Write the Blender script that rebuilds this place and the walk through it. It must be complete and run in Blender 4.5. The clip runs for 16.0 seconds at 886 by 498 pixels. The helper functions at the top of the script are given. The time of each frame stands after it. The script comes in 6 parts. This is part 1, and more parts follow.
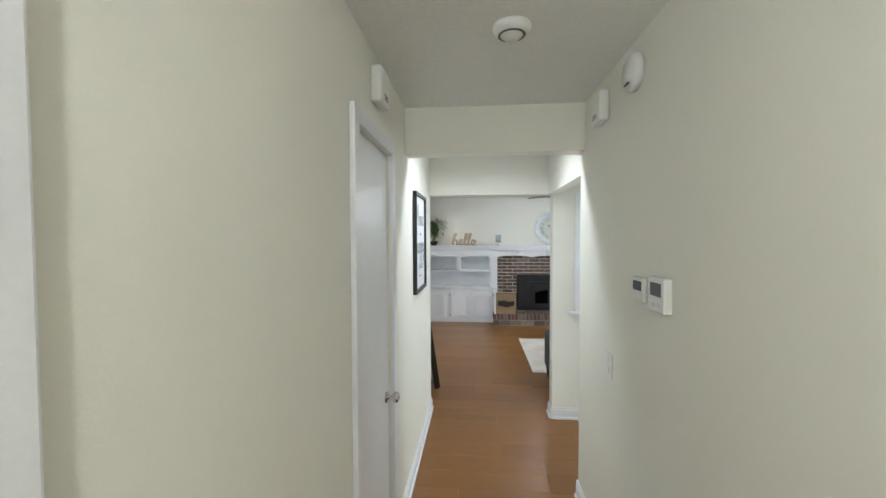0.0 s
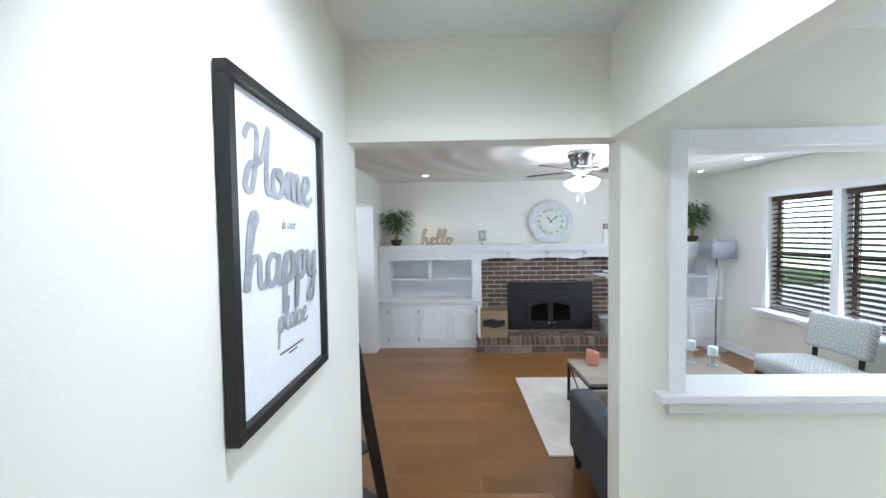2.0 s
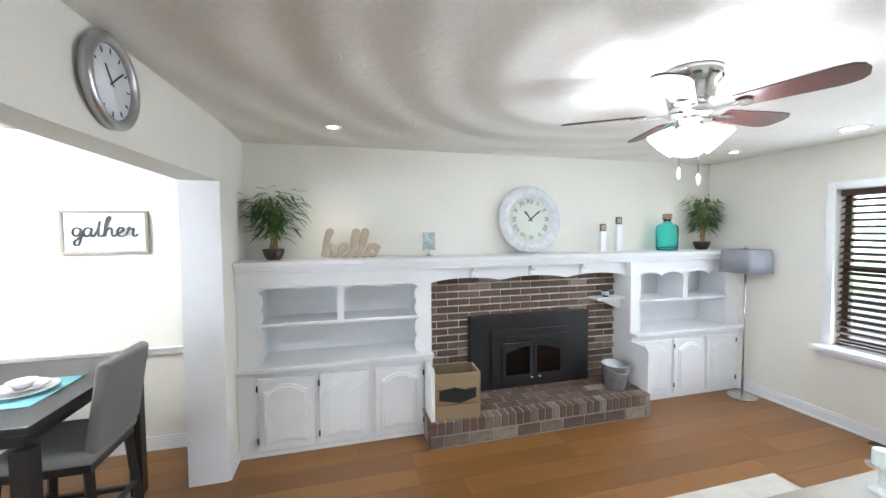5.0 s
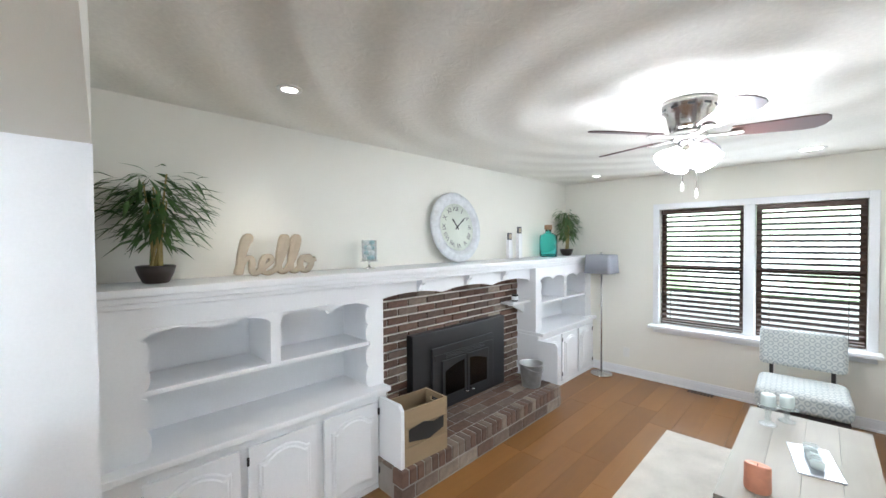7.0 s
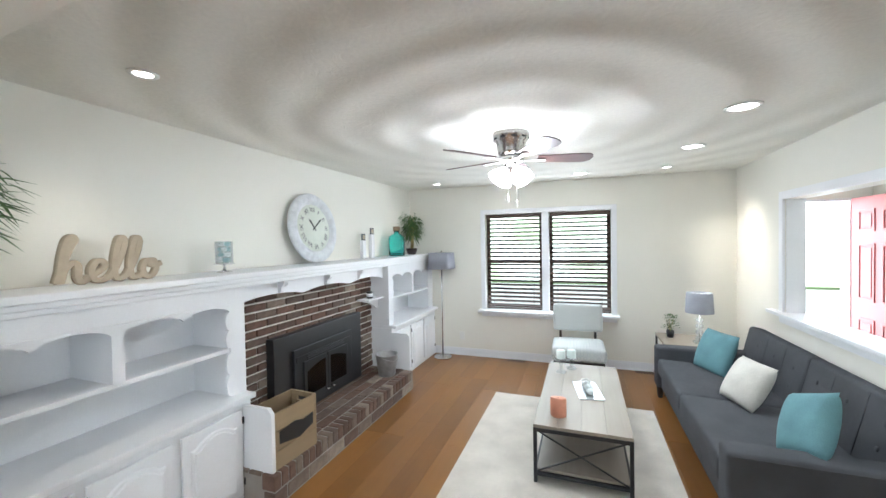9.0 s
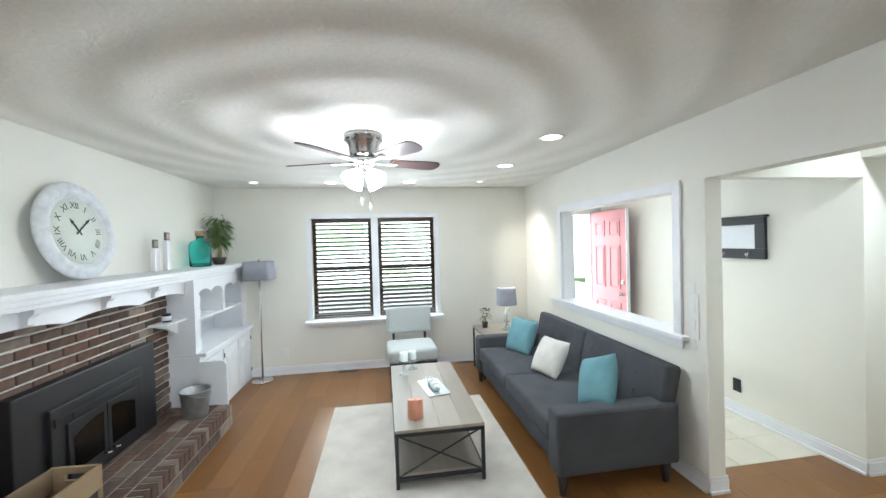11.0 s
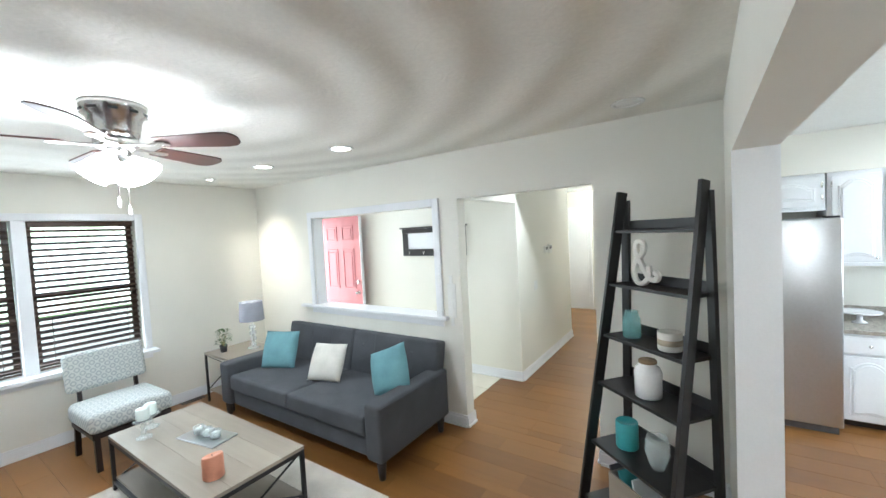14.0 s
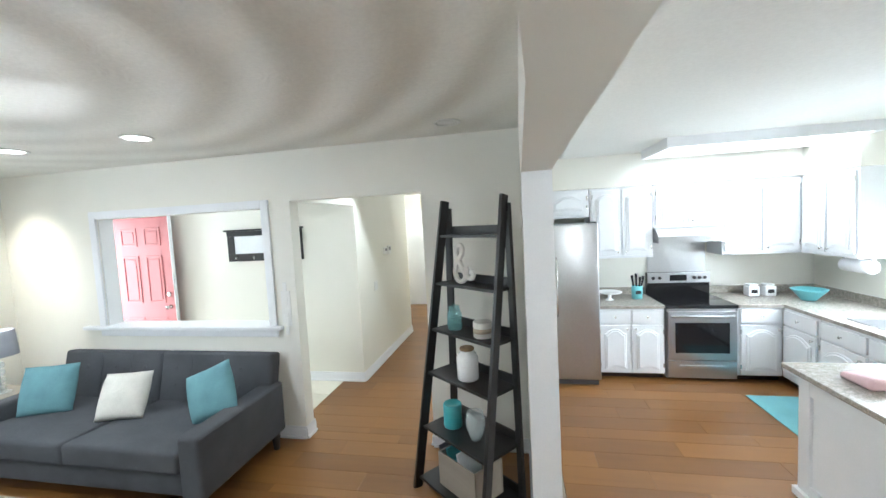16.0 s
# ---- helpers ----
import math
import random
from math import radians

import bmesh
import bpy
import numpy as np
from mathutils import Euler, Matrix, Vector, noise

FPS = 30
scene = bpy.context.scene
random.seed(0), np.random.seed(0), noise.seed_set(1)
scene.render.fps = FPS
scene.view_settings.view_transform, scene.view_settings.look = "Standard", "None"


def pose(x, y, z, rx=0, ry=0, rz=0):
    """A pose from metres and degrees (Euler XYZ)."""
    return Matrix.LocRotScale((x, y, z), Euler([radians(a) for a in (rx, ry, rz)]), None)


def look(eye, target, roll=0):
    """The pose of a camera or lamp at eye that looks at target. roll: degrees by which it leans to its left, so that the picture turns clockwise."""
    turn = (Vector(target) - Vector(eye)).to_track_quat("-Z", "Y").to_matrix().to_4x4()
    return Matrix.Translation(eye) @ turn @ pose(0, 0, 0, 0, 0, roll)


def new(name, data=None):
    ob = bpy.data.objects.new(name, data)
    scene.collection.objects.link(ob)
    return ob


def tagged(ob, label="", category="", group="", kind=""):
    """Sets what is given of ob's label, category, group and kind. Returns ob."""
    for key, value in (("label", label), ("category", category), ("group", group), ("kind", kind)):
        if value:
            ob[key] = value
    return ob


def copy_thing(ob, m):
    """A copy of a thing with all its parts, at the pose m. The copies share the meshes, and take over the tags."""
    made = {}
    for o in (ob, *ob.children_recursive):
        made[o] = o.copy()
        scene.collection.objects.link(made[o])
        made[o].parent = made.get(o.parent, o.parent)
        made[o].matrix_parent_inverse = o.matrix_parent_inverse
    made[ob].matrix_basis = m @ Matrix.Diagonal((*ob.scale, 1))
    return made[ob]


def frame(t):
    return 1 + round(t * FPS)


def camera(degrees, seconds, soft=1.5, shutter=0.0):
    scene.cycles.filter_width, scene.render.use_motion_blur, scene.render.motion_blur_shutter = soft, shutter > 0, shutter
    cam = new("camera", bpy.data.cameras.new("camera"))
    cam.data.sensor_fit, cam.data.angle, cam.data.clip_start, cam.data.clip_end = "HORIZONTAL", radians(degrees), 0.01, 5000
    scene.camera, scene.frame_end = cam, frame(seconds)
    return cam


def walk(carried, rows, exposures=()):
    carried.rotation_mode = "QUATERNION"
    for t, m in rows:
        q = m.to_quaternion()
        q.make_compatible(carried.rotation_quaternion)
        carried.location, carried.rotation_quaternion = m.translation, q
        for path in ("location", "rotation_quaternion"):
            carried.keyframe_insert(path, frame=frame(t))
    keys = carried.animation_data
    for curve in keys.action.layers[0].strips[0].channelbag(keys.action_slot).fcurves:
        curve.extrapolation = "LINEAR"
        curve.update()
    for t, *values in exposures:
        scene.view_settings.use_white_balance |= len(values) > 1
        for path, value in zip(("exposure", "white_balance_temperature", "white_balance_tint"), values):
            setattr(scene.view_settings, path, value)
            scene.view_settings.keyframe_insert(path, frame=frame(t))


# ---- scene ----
cam = camera(98.5, 16.0)
METRES, EYE, TILT, LEAN, TURN = 8.0, 1.5, 0.0, 0.0, 3.2
PATH = [
    (0, (-0.183, -1.017, 1.651), (-0.357, 0.975, 1.588), -0.2),
    (0.5, (-0.144, -0.514, 1.624), (-0.249, 1.482, 1.571), -0.9),
    (1, (-0.196, -0.011, 1.649), (-0.276, 1.985, 1.569), -0.8),
    (1.5, (-0.248, 0.457, 1.649), (-0.29, 2.455, 1.581), -0.9),
    (2, (-0.189, 0.893, 1.647), (-0.24, 2.891, 1.568), -0.8),
    (2.5, (-0.141, 1.338, 1.643), (-0.188, 3.335, 1.547), -0.6),
    (3, (-0.149, 1.782, 1.62), (-0.194, 3.78, 1.554), -0.8),
    (3.2, (-0.17, 1.94, 1.635), (-0.208, 3.938, 1.565), -0.85),
    (5.3, (-0.576, 3.467, 1.733), (0.017, 5.374, 1.631), 0.1),
    (5.5, (-0.629, 3.583, 1.754), (0.005, 5.477, 1.642), 0.5),
    (6, (-0.906, 3.828, 1.752), (-0.06, 5.638, 1.648), 0.8),
    (6.5, (-1.159, 4.03, 1.716), (-0.037, 5.684, 1.636), 0.6),
    (7, (-1.371, 4.219, 1.679), (0.048, 5.628, 1.639), -0.4),
    (7.5, (-1.54, 4.265, 1.679), (0.077, 5.443, 1.647), -0.7),
    (8, (-1.64, 4.251, 1.682), (0.092, 5.25, 1.645), -1.0),
    (10.3, (-1.722, 4.376, 1.647), (0.273, 4.513, 1.614), -1.2),
    (10.5, (-1.697, 4.434, 1.658), (0.303, 4.448, 1.626), -1.4),
    (11, (-1.65, 4.634, 1.664), (0.326, 4.325, 1.633), -1.6),
    (11.5, (-1.592, 4.868, 1.676), (0.313, 4.26, 1.636), -1.88),
    (12, (-1.491, 5.04, 1.682), (0.304, 4.16, 1.627), -2.43),
    (12.5, (-1.347, 5.164, 1.711), (0.297, 4.028, 1.64), -2.78),
    (13, (-1.279, 5.273, 1.73), (0.211, 3.941, 1.656), -2.93),
    (13.5, (-1.258, 5.377, 1.739), (0.05, 3.865, 1.661), -3.1),
    (14, (-1.242, 5.441, 1.745), (-0.126, 3.783, 1.657), -3.0),
    (14.5, (-1.253, 5.465, 1.744), (-0.331, 3.693, 1.65), -3.1),
    (15, (-1.278, 5.474, 1.756), (-0.53, 3.623, 1.648), -3.2),
    (15.5, (-1.314, 5.483, 1.77), (-0.746, 3.569, 1.65), -3.1),
    (16, (-1.334, 5.474, 1.781), (-0.951, 3.516, 1.646), -3.0),
]
walk(cam, [(t, look(eye, target, roll)) for t, eye, target, roll in PATH],
     exposures=[(0.0, 0.08, 5850, 7), (0.5, 0.33, 5800, 8), (1.0, 0.5, 5550, 10), (1.5, 0.58, 5450, 10), (2.0, 0.25, 5500, 10), (2.5, 0.15, 5550, 9), (3.2, 0.13, 5700, 12), (5.3, 0.49, 5850, 9), (8.2, 0.45, 5900, 9), (10.3, 0.38, 5800, 5), (16.0, 0.47, 5780, 5)])

# ---- world, sun, large lights ----
world = bpy.data.worlds.new("sky")
scene.world = world
world.use_nodes = True
wn = world.node_tree.nodes
sky = wn.new("ShaderNodeTexSky")
sky.sky_type, sky.sun_disc = "NISHITA", False
sky.sun_elevation, sky.sun_rotation = radians(52), radians(200)
world.node_tree.links.new(sky.outputs[0], wn["Background"].inputs[0])
wn["Background"].inputs[1].default_value = 0.12
sun_data = bpy.data.lights.new("sun", "SUN")
sun_data.energy, sun_data.angle, sun_data.color = 3.0, radians(0.6), (1, 0.95, 0.86)
sun = new("sun", sun_data)
sun.matrix_world = look((-4, -10, 14), (0, 0, 0))


def area_lamp(name, at, to, w, h, watts, colour):
    d = bpy.data.lights.new(name, "AREA")
    d.shape, d.size, d.size_y, d.energy, d.color = "RECTANGLE", w, h, watts, colour
    o = new(name, d)
    o.matrix_world = look(at, to)
    return o


DAY = (0.93, 0.97, 1.0)
area_lamp("window_daylight", (3.595, 4.75, 1.35), (0, 4.75, 1.1), 1.6, 1.3, 26, DAY)
area_lamp("doorway_daylight", (3.8, 2.01, 1.1), (0, 2.02, 0.9), 0.75, 1.9, 27, DAY)
area_lamp("kitchen_window_daylight", (-4.58, 2.22, 1.45), (-2.6, 2.6, 0.0), 1.2, 0.85, 58, DAY)


def bulb(name, at, watts, colour, radius):
    d = bpy.data.lights.new(name, "POINT")
    d.energy, d.color, d.shadow_soft_size = watts, colour, radius
    o = new(name, d)
    o.location = at
    return o


def downlight(name, at, watts, colour, spread=125):
    d = bpy.data.lights.new(name, "SPOT")
    d.energy, d.color, d.shadow_soft_size, d.spot_size, d.spot_blend = watts, colour, 0.05, radians(spread), 1.0
    o = new(name, d)
    o.location = at
    return o


FAN = (1.10, 4.75)
WARM, NEUTRAL = (1.0, 0.92, 0.78), (0.96, 0.99, 1.0)
for a in (45, 135, 225, 315):
    bulb("fan_bulb", (FAN[0] + 0.19 * math.cos(radians(a)), FAN[1] + 0.19 * math.sin(radians(a)), 2.07), 5.4, (0.98, 0.98, 1.0), 0.035)
BIG = [(1.07, 3.36), (2.11, 3.38), (3.12, 4.29), (3.15, 5.24)]
SMALL = [(-0.55, 6.10), (3.14, 6.12), (3.10, 3.39)]
for x, y in BIG:
    downlight("downlight_bulb", (x, y, 2.425), 23, NEUTRAL)
AIMS = [(-0.6, 6.75, 1.35), (3.0, 6.75, 1.40), (3.22, 2.6, 1.40)]
for (x, y), aim, watts in zip(SMALL, AIMS, (13, 13, 75)):
    downlight("eyeball_bulb", (x, y, 2.425), watts, (1.0, 0.88, 0.72), 66).matrix_world = look((x, y, 2.42), aim)
downlight("foyer_bulb_and_fill", (-0.1, 1.60, 2.42), 50, NEUTRAL, 174)
# Fill lamp added deeper in the foyer, without a ceiling fitting.
downlight("foyer_bulb_and_fill", (2.0, 1.95, 2.42), 14, NEUTRAL, 174)
# Unseen lamp added to brighten the hall; no fixture belongs to it.
bulb("hall_fill", (-0.1, -1.9, 2.3), 46, (1.0, 0.97, 0.88), 0.08)
area_lamp("kitchen_tube", (-3.5, 1.33, 2.345), (-3.5, 1.33, 0), 1.5, 0.6, 6, (0.97, 0.99, 1.0))
for i in range(5):
    a = radians(72 * i + 20)
    bulb("chandelier_bulb", (-2.60 + 0.32 * math.cos(a), 5.70 + 0.32 * math.sin(a), 1.91), 3.2, (1, 0.97, 0.92), 0.05)
bulb("table_lamp_bulb", (2.95, 3.13, 1.0), 4, WARM, 0.04)


# ---- materials ----
def material(name, colour, rough=0.6, metal=0.0, var=0.06, scale=3.0, bump=0.0, bump_scale=60.0, spec=0.5, grain=0.03):
    """Painted, cloth, metal or plain surface with broad stains, fine grain and relief."""
    m = bpy.data.materials.new(name)
    m.use_nodes = True
    n, l = m.node_tree.nodes, m.node_tree.links
    b = n["Principled BSDF"]
    b.inputs["Metallic"].default_value = metal
    b.inputs["Specular IOR Level"].default_value = spec
    co = n.new("ShaderNodeTexCoord")
    big, fine = n.new("ShaderNodeTexNoise"), n.new("ShaderNodeTexNoise")
    big.inputs["Scale"].default_value, big.inputs["Detail"].default_value = scale, 4
    fine.inputs["Scale"].default_value, fine.inputs["Detail"].default_value = bump_scale, 3
    l.new(co.outputs["Object"], big.inputs["Vector"])
    l.new(co.outputs["Object"], fine.inputs["Vector"])
    ramp = n.new("ShaderNodeMapRange")
    ramp.inputs["To Min"].default_value, ramp.inputs["To Max"].default_value = 1 - var, 1 + var
    ramp.inputs["From Min"].default_value, ramp.inputs["From Max"].default_value = 0.3, 0.7
    l.new(big.outputs[0], ramp.inputs[0])
    r2 = n.new("ShaderNodeMapRange")
    r2.inputs["To Min"].default_value, r2.inputs["To Max"].default_value = 1 - grain, 1 + grain
    r2.inputs["From Min"].default_value, r2.inputs["From Max"].default_value = 0.3, 0.7
    l.new(fine.outputs[0], r2.inputs[0])
    mul = n.new("ShaderNodeMath")
    mul.operation = "MULTIPLY"
    l.new(ramp.outputs[0], mul.inputs[0])
    l.new(r2.outputs[0], mul.inputs[1])
    sc = n.new("ShaderNodeVectorMath")
    sc.operation = "SCALE"
    sc.inputs[0].default_value = colour
    l.new(mul.outputs[0], sc.inputs["Scale"])
    l.new(sc.outputs[0], b.inputs["Base Color"])
    rr = n.new("ShaderNodeMapRange")
    rr.inputs["To Min"].default_value, rr.inputs["To Max"].default_value = max(0.02, rough - 0.06), min(1, rough + 0.06)
    l.new(big.outputs[0], rr.inputs[0])
    l.new(rr.outputs[0], b.inputs["Roughness"])
    if bump:
        bp = n.new("ShaderNodeBump")
        bp.inputs["Strength"].default_value, bp.inputs["Distance"].default_value = bump, 0.004
        l.new(fine.outputs[0], bp.inputs["Height"])
        l.new(bp.outputs[0], b.inputs["Normal"])
    return m


def wood(name, dark, light, rough=0.35, along="X", bump=0.12, scale=1.0):
    """Wood with stretched grain and a tone of its own for each piece."""
    m = bpy.data.materials.new(name)
    m.use_nodes = True
    n, l = m.node_tree.nodes, m.node_tree.links
    b = n["Principled BSDF"]
    co, mp = n.new("ShaderNodeTexCoord"), n.new("ShaderNodeMapping")
    s = {"X": (1.2, 14, 14), "Y": (14, 1.2, 14), "Z": (14, 14, 1.2)}[along]
    mp.inputs["Scale"].default_value = [v * scale for v in s]
    l.new(co.outputs["Object"], mp.inputs["Vector"])
    info = n.new("ShaderNodeObjectInfo")
    add = n.new("ShaderNodeVectorMath")
    l.new(mp.outputs[0], add.inputs[0])
    sh = n.new("ShaderNodeMath")
    sh.operation = "MULTIPLY"
    sh.inputs[1].default_value = 37.0
    l.new(info.outputs["Random"], sh.inputs[0])
    l.new(sh.outputs[0], add.inputs[1])
    no = n.new("ShaderNodeTexNoise")
    no.inputs["Scale"].default_value, no.inputs["Detail"].default_value, no.inputs["Distortion"].default_value = 1.2, 4, 0.9
    l.new(add.outputs[0], no.inputs["Vector"])
    kn = n.new("ShaderNodeTexNoise")
    kn.inputs["Scale"].default_value, kn.inputs["Detail"].default_value = 2.2, 2
    l.new(co.outputs["Object"], kn.inputs["Vector"])
    mixv = n.new("ShaderNodeMath")
    mixv.operation = "MULTIPLY_ADD"
    mixv.inputs[1].default_value = 0.34
    l.new(info.outputs["Random"], mixv.inputs[0])
    half = n.new("ShaderNodeMath")
    half.operation = "MULTIPLY_ADD"
    half.inputs[1].default_value, half.inputs[2].default_value = 0.26, 0.18
    l.new(no.outputs[0], half.inputs[0])
    l.new(half.outputs[0], mixv.inputs[2])
    mix2 = n.new("ShaderNodeMath")
    mix2.operation = "MULTIPLY_ADD"
    mix2.inputs[1].default_value = 0.25
    l.new(kn.outputs[0], mix2.inputs[0])
    l.new(mixv.outputs[0], mix2.inputs[2])
    ra = n.new("ShaderNodeValToRGB")
    ra.color_ramp.elements[0].position, ra.color_ramp.elements[1].position = 0.22, 1.0
    ra.color_ramp.elements[0].color, ra.color_ramp.elements[1].color = (*dark, 1), (*light, 1)
    l.new(mix2.outputs[0], ra.inputs[0])
    l.new(ra.outputs[0], b.inputs["Base Color"])
    rr = n.new("ShaderNodeMapRange")
    rr.inputs["To Min"].default_value, rr.inputs["To Max"].default_value = rough - 0.02, rough + 0.04
    l.new(no.outputs[0], rr.inputs[0])
    l.new(rr.outputs[0], b.inputs["Roughness"])
    bp = n.new("ShaderNodeBump")
    bp.inputs["Strength"].default_value, bp.inputs["Distance"].default_value = bump, 0.002
    l.new(no.outputs[0], bp.inputs["Height"])
    if bump:
        l.new(bp.outputs[0], b.inputs["Normal"])
    return m


def glass(name, colour, rough=0.02):
    m = bpy.data.materials.new(name)
    m.use_nodes = True
    b = m.node_tree.nodes["Principled BSDF"]
    b.inputs["Base Color"].default_value = (*colour, 1)
    b.inputs["Transmission Weight"].default_value = 1
    b.inputs["Roughness"].default_value = rough
    b.inputs["IOR"].default_value = 1.3
    return m


def thin_glass(name, colour, alpha):
    """Thin-walled glass: mostly see-through with a sharp gloss."""
    m = bpy.data.materials.new(name)
    m.use_nodes = True
    b = m.node_tree.nodes["Principled BSDF"]
    b.inputs["Base Color"].default_value = (*colour, 1)
    b.inputs["Alpha"].default_value = alpha
    b.inputs["Roughness"].default_value = 0.04
    return m


def glow(name, colour, strength):
    m = bpy.data.materials.new(name)
    m.use_nodes = True
    b = m.node_tree.nodes["Principled BSDF"]
    b.inputs["Base Color"].default_value = (0.9, 0.9, 0.9, 1)
    b.inputs["Emission Color"].default_value = (*colour, 1)
    b.inputs["Emission Strength"].default_value = strength
    return m


def plaster_ceiling():
    """Plaster ceiling: a stippled, swirled skin, and ring swells imitating the fan's light bands."""
    m = material("swirled_plaster_light_rings", (0.80, 0.785, 0.725), 0.9, var=0.03, scale=1.2, spec=0.2)
    n, l = m.node_tree.nodes, m.node_tree.links
    b = n["Principled BSDF"]
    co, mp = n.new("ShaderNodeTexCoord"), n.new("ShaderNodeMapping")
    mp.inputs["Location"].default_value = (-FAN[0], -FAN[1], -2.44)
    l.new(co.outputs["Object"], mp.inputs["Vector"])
    # Ring bump centred on the fan stands in for its bands of light.
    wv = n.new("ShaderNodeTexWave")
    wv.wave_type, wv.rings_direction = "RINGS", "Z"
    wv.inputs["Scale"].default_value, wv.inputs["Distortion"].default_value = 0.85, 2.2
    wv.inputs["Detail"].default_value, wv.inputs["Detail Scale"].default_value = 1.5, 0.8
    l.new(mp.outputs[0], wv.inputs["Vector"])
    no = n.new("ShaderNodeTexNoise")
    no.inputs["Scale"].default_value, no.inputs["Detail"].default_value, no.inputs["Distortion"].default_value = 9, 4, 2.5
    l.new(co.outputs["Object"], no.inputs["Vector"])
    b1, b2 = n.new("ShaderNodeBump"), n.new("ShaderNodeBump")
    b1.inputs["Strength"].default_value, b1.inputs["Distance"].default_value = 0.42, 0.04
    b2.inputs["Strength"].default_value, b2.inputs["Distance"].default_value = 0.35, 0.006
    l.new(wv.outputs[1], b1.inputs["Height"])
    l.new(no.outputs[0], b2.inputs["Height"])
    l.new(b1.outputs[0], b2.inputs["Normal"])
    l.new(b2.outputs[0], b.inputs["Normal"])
    return m


CREAM = material("cream_wall_paint", (0.80, 0.785, 0.72), 0.75, var=0.02, scale=1.5, bump=0.08, bump_scale=220, spec=0.3, grain=0.01)
YELLOW = material("pale_yellow_wall_paint", (0.80, 0.785, 0.71), 0.75, var=0.02, scale=1.5, bump=0.08, bump_scale=220, spec=0.3, grain=0.01)
WHITE = material("white_gloss_paint", (0.80, 0.81, 0.83), 0.38, var=0.03, scale=2.5, bump=0.05, bump_scale=90, grain=0.015)
PLASTER = plaster_ceiling()
FLATCEIL = material("flat_ceiling_paint", (0.80, 0.80, 0.77), 0.9, var=0.02, scale=1.5, bump=0.2, bump_scale=60, spec=0.2)
FLOOR = wood("laminate_oak", (0.125, 0.052, 0.014), (0.30, 0.14, 0.038), 0.31, "X", bump=0.0)
SUBFLOOR = material("dark_joint", (0.09, 0.04, 0.014), 0.7)
TILE = material("cream_floor_tile", (0.66, 0.62, 0.52), 0.35, var=0.08, scale=4, bump=0.05)
GROUT = material("grout", (0.45, 0.42, 0.37), 0.9)
BLACK = material("black_iron", (0.012, 0.012, 0.014), 0.45, var=0.3, bump=0.1, bump_scale=150)
BLACKWOOD = wood("black_stained_wood", (0.005, 0.004, 0.004), (0.014, 0.012, 0.011), 0.42, "Z")
CHROME = material("brushed_nickel", (0.62, 0.61, 0.60), 0.22, 1.0, var=0.05)
STEEL = material("stainless_steel", (0.52, 0.53, 0.55), 0.3, 1.0, var=0.05, scale=1.0)
BULBGLASS = glow("lit_frosted_glass", (1, 0.98, 0.96), 20)
LAMPDISC = glow("lit_lens", (1, 0.96, 0.88), 14)
GRASS = material("lawn", (0.07, 0.11, 0.035), 0.95, var=0.3, scale=0.6, bump=0.5, bump_scale=30)


# ---- builders ----
def box(bm, x0, y0, z0, x1, y1, z1, bev=0.0):
    t = bmesh.new()
    bmesh.ops.create_cube(t, size=1)
    for v in t.verts:
        v.co = ((x0 + x1) / 2 + v.co.x * (x1 - x0), (y0 + y1) / 2 + v.co.y * (y1 - y0), (z0 + z1) / 2 + v.co.z * (z1 - z0))
    if bev:
        bmesh.ops.bevel(t, geom=t.edges[:], offset=bev, segments=2, affect="EDGES", profile=0.6)
    merge(bm, t)
    return bm


def merge(bm, t, m=None):
    if m is not None:
        bmesh.ops.transform(t, matrix=m, verts=t.verts)
    me = bpy.data.meshes.new("tmp")
    t.to_mesh(me)
    t.free()
    bm.from_mesh(me)
    bpy.data.meshes.remove(me)


def lathe(bm, profile, cx=0, cy=0, n=24, m=None):
    """Turned body from (radius, height) pairs."""
    t = bmesh.new()
    rings = []
    for r, z in profile:
        r = max(r, 0.0004)
        rings.append([t.verts.new((cx + r * math.cos(2 * math.pi * i / n), cy + r * math.sin(2 * math.pi * i / n), z)) for i in range(n)])
    for a, b in zip(rings, rings[1:]):
        for i in range(n):
            t.faces.new((a[i], a[(i + 1) % n], b[(i + 1) % n], b[i])).smooth = True
    (r0, z0), (r1, z1) = profile[0], profile[-1]
    if r0 > 0.012 and abs(r0 - r1) < 0.013 and abs(z0 - z1) < 0.025:
        if (r0, z0) != (r1, z1) and len(profile) > 2:
            for i in range(n):
                t.faces.new((rings[-1][i], rings[-1][(i + 1) % n], rings[0][(i + 1) % n], rings[0][i])).smooth = True
    else:
        t.faces.new(rings[0][::-1])
        t.faces.new(rings[-1])
    bmesh.ops.recalc_face_normals(t, faces=t.faces)
    merge(bm, t, m)
    return bm


def prism(bm, pts, axis, a, b):
    """A flat outline given thickness from a to b along an axis (x: pts are y,z; y: x,z; z: x,y)."""
    t = bmesh.new()
    def put(p, d):
        return {"x": (d, p[0], p[1]), "y": (p[0], d, p[1]), "z": (p[0], p[1], d)}[axis]
    lo, hi = [t.verts.new(put(p, a)) for p in pts], [t.verts.new(put(p, b)) for p in pts]
    t.faces.new(lo)
    t.faces.new(hi[::-1])
    for i in range(len(pts)):
        j = (i + 1) % len(pts)
        t.faces.new((lo[i], hi[i], hi[j], lo[j]))
    bmesh.ops.recalc_face_normals(t, faces=t.faces)
    merge(bm, t)
    return bm


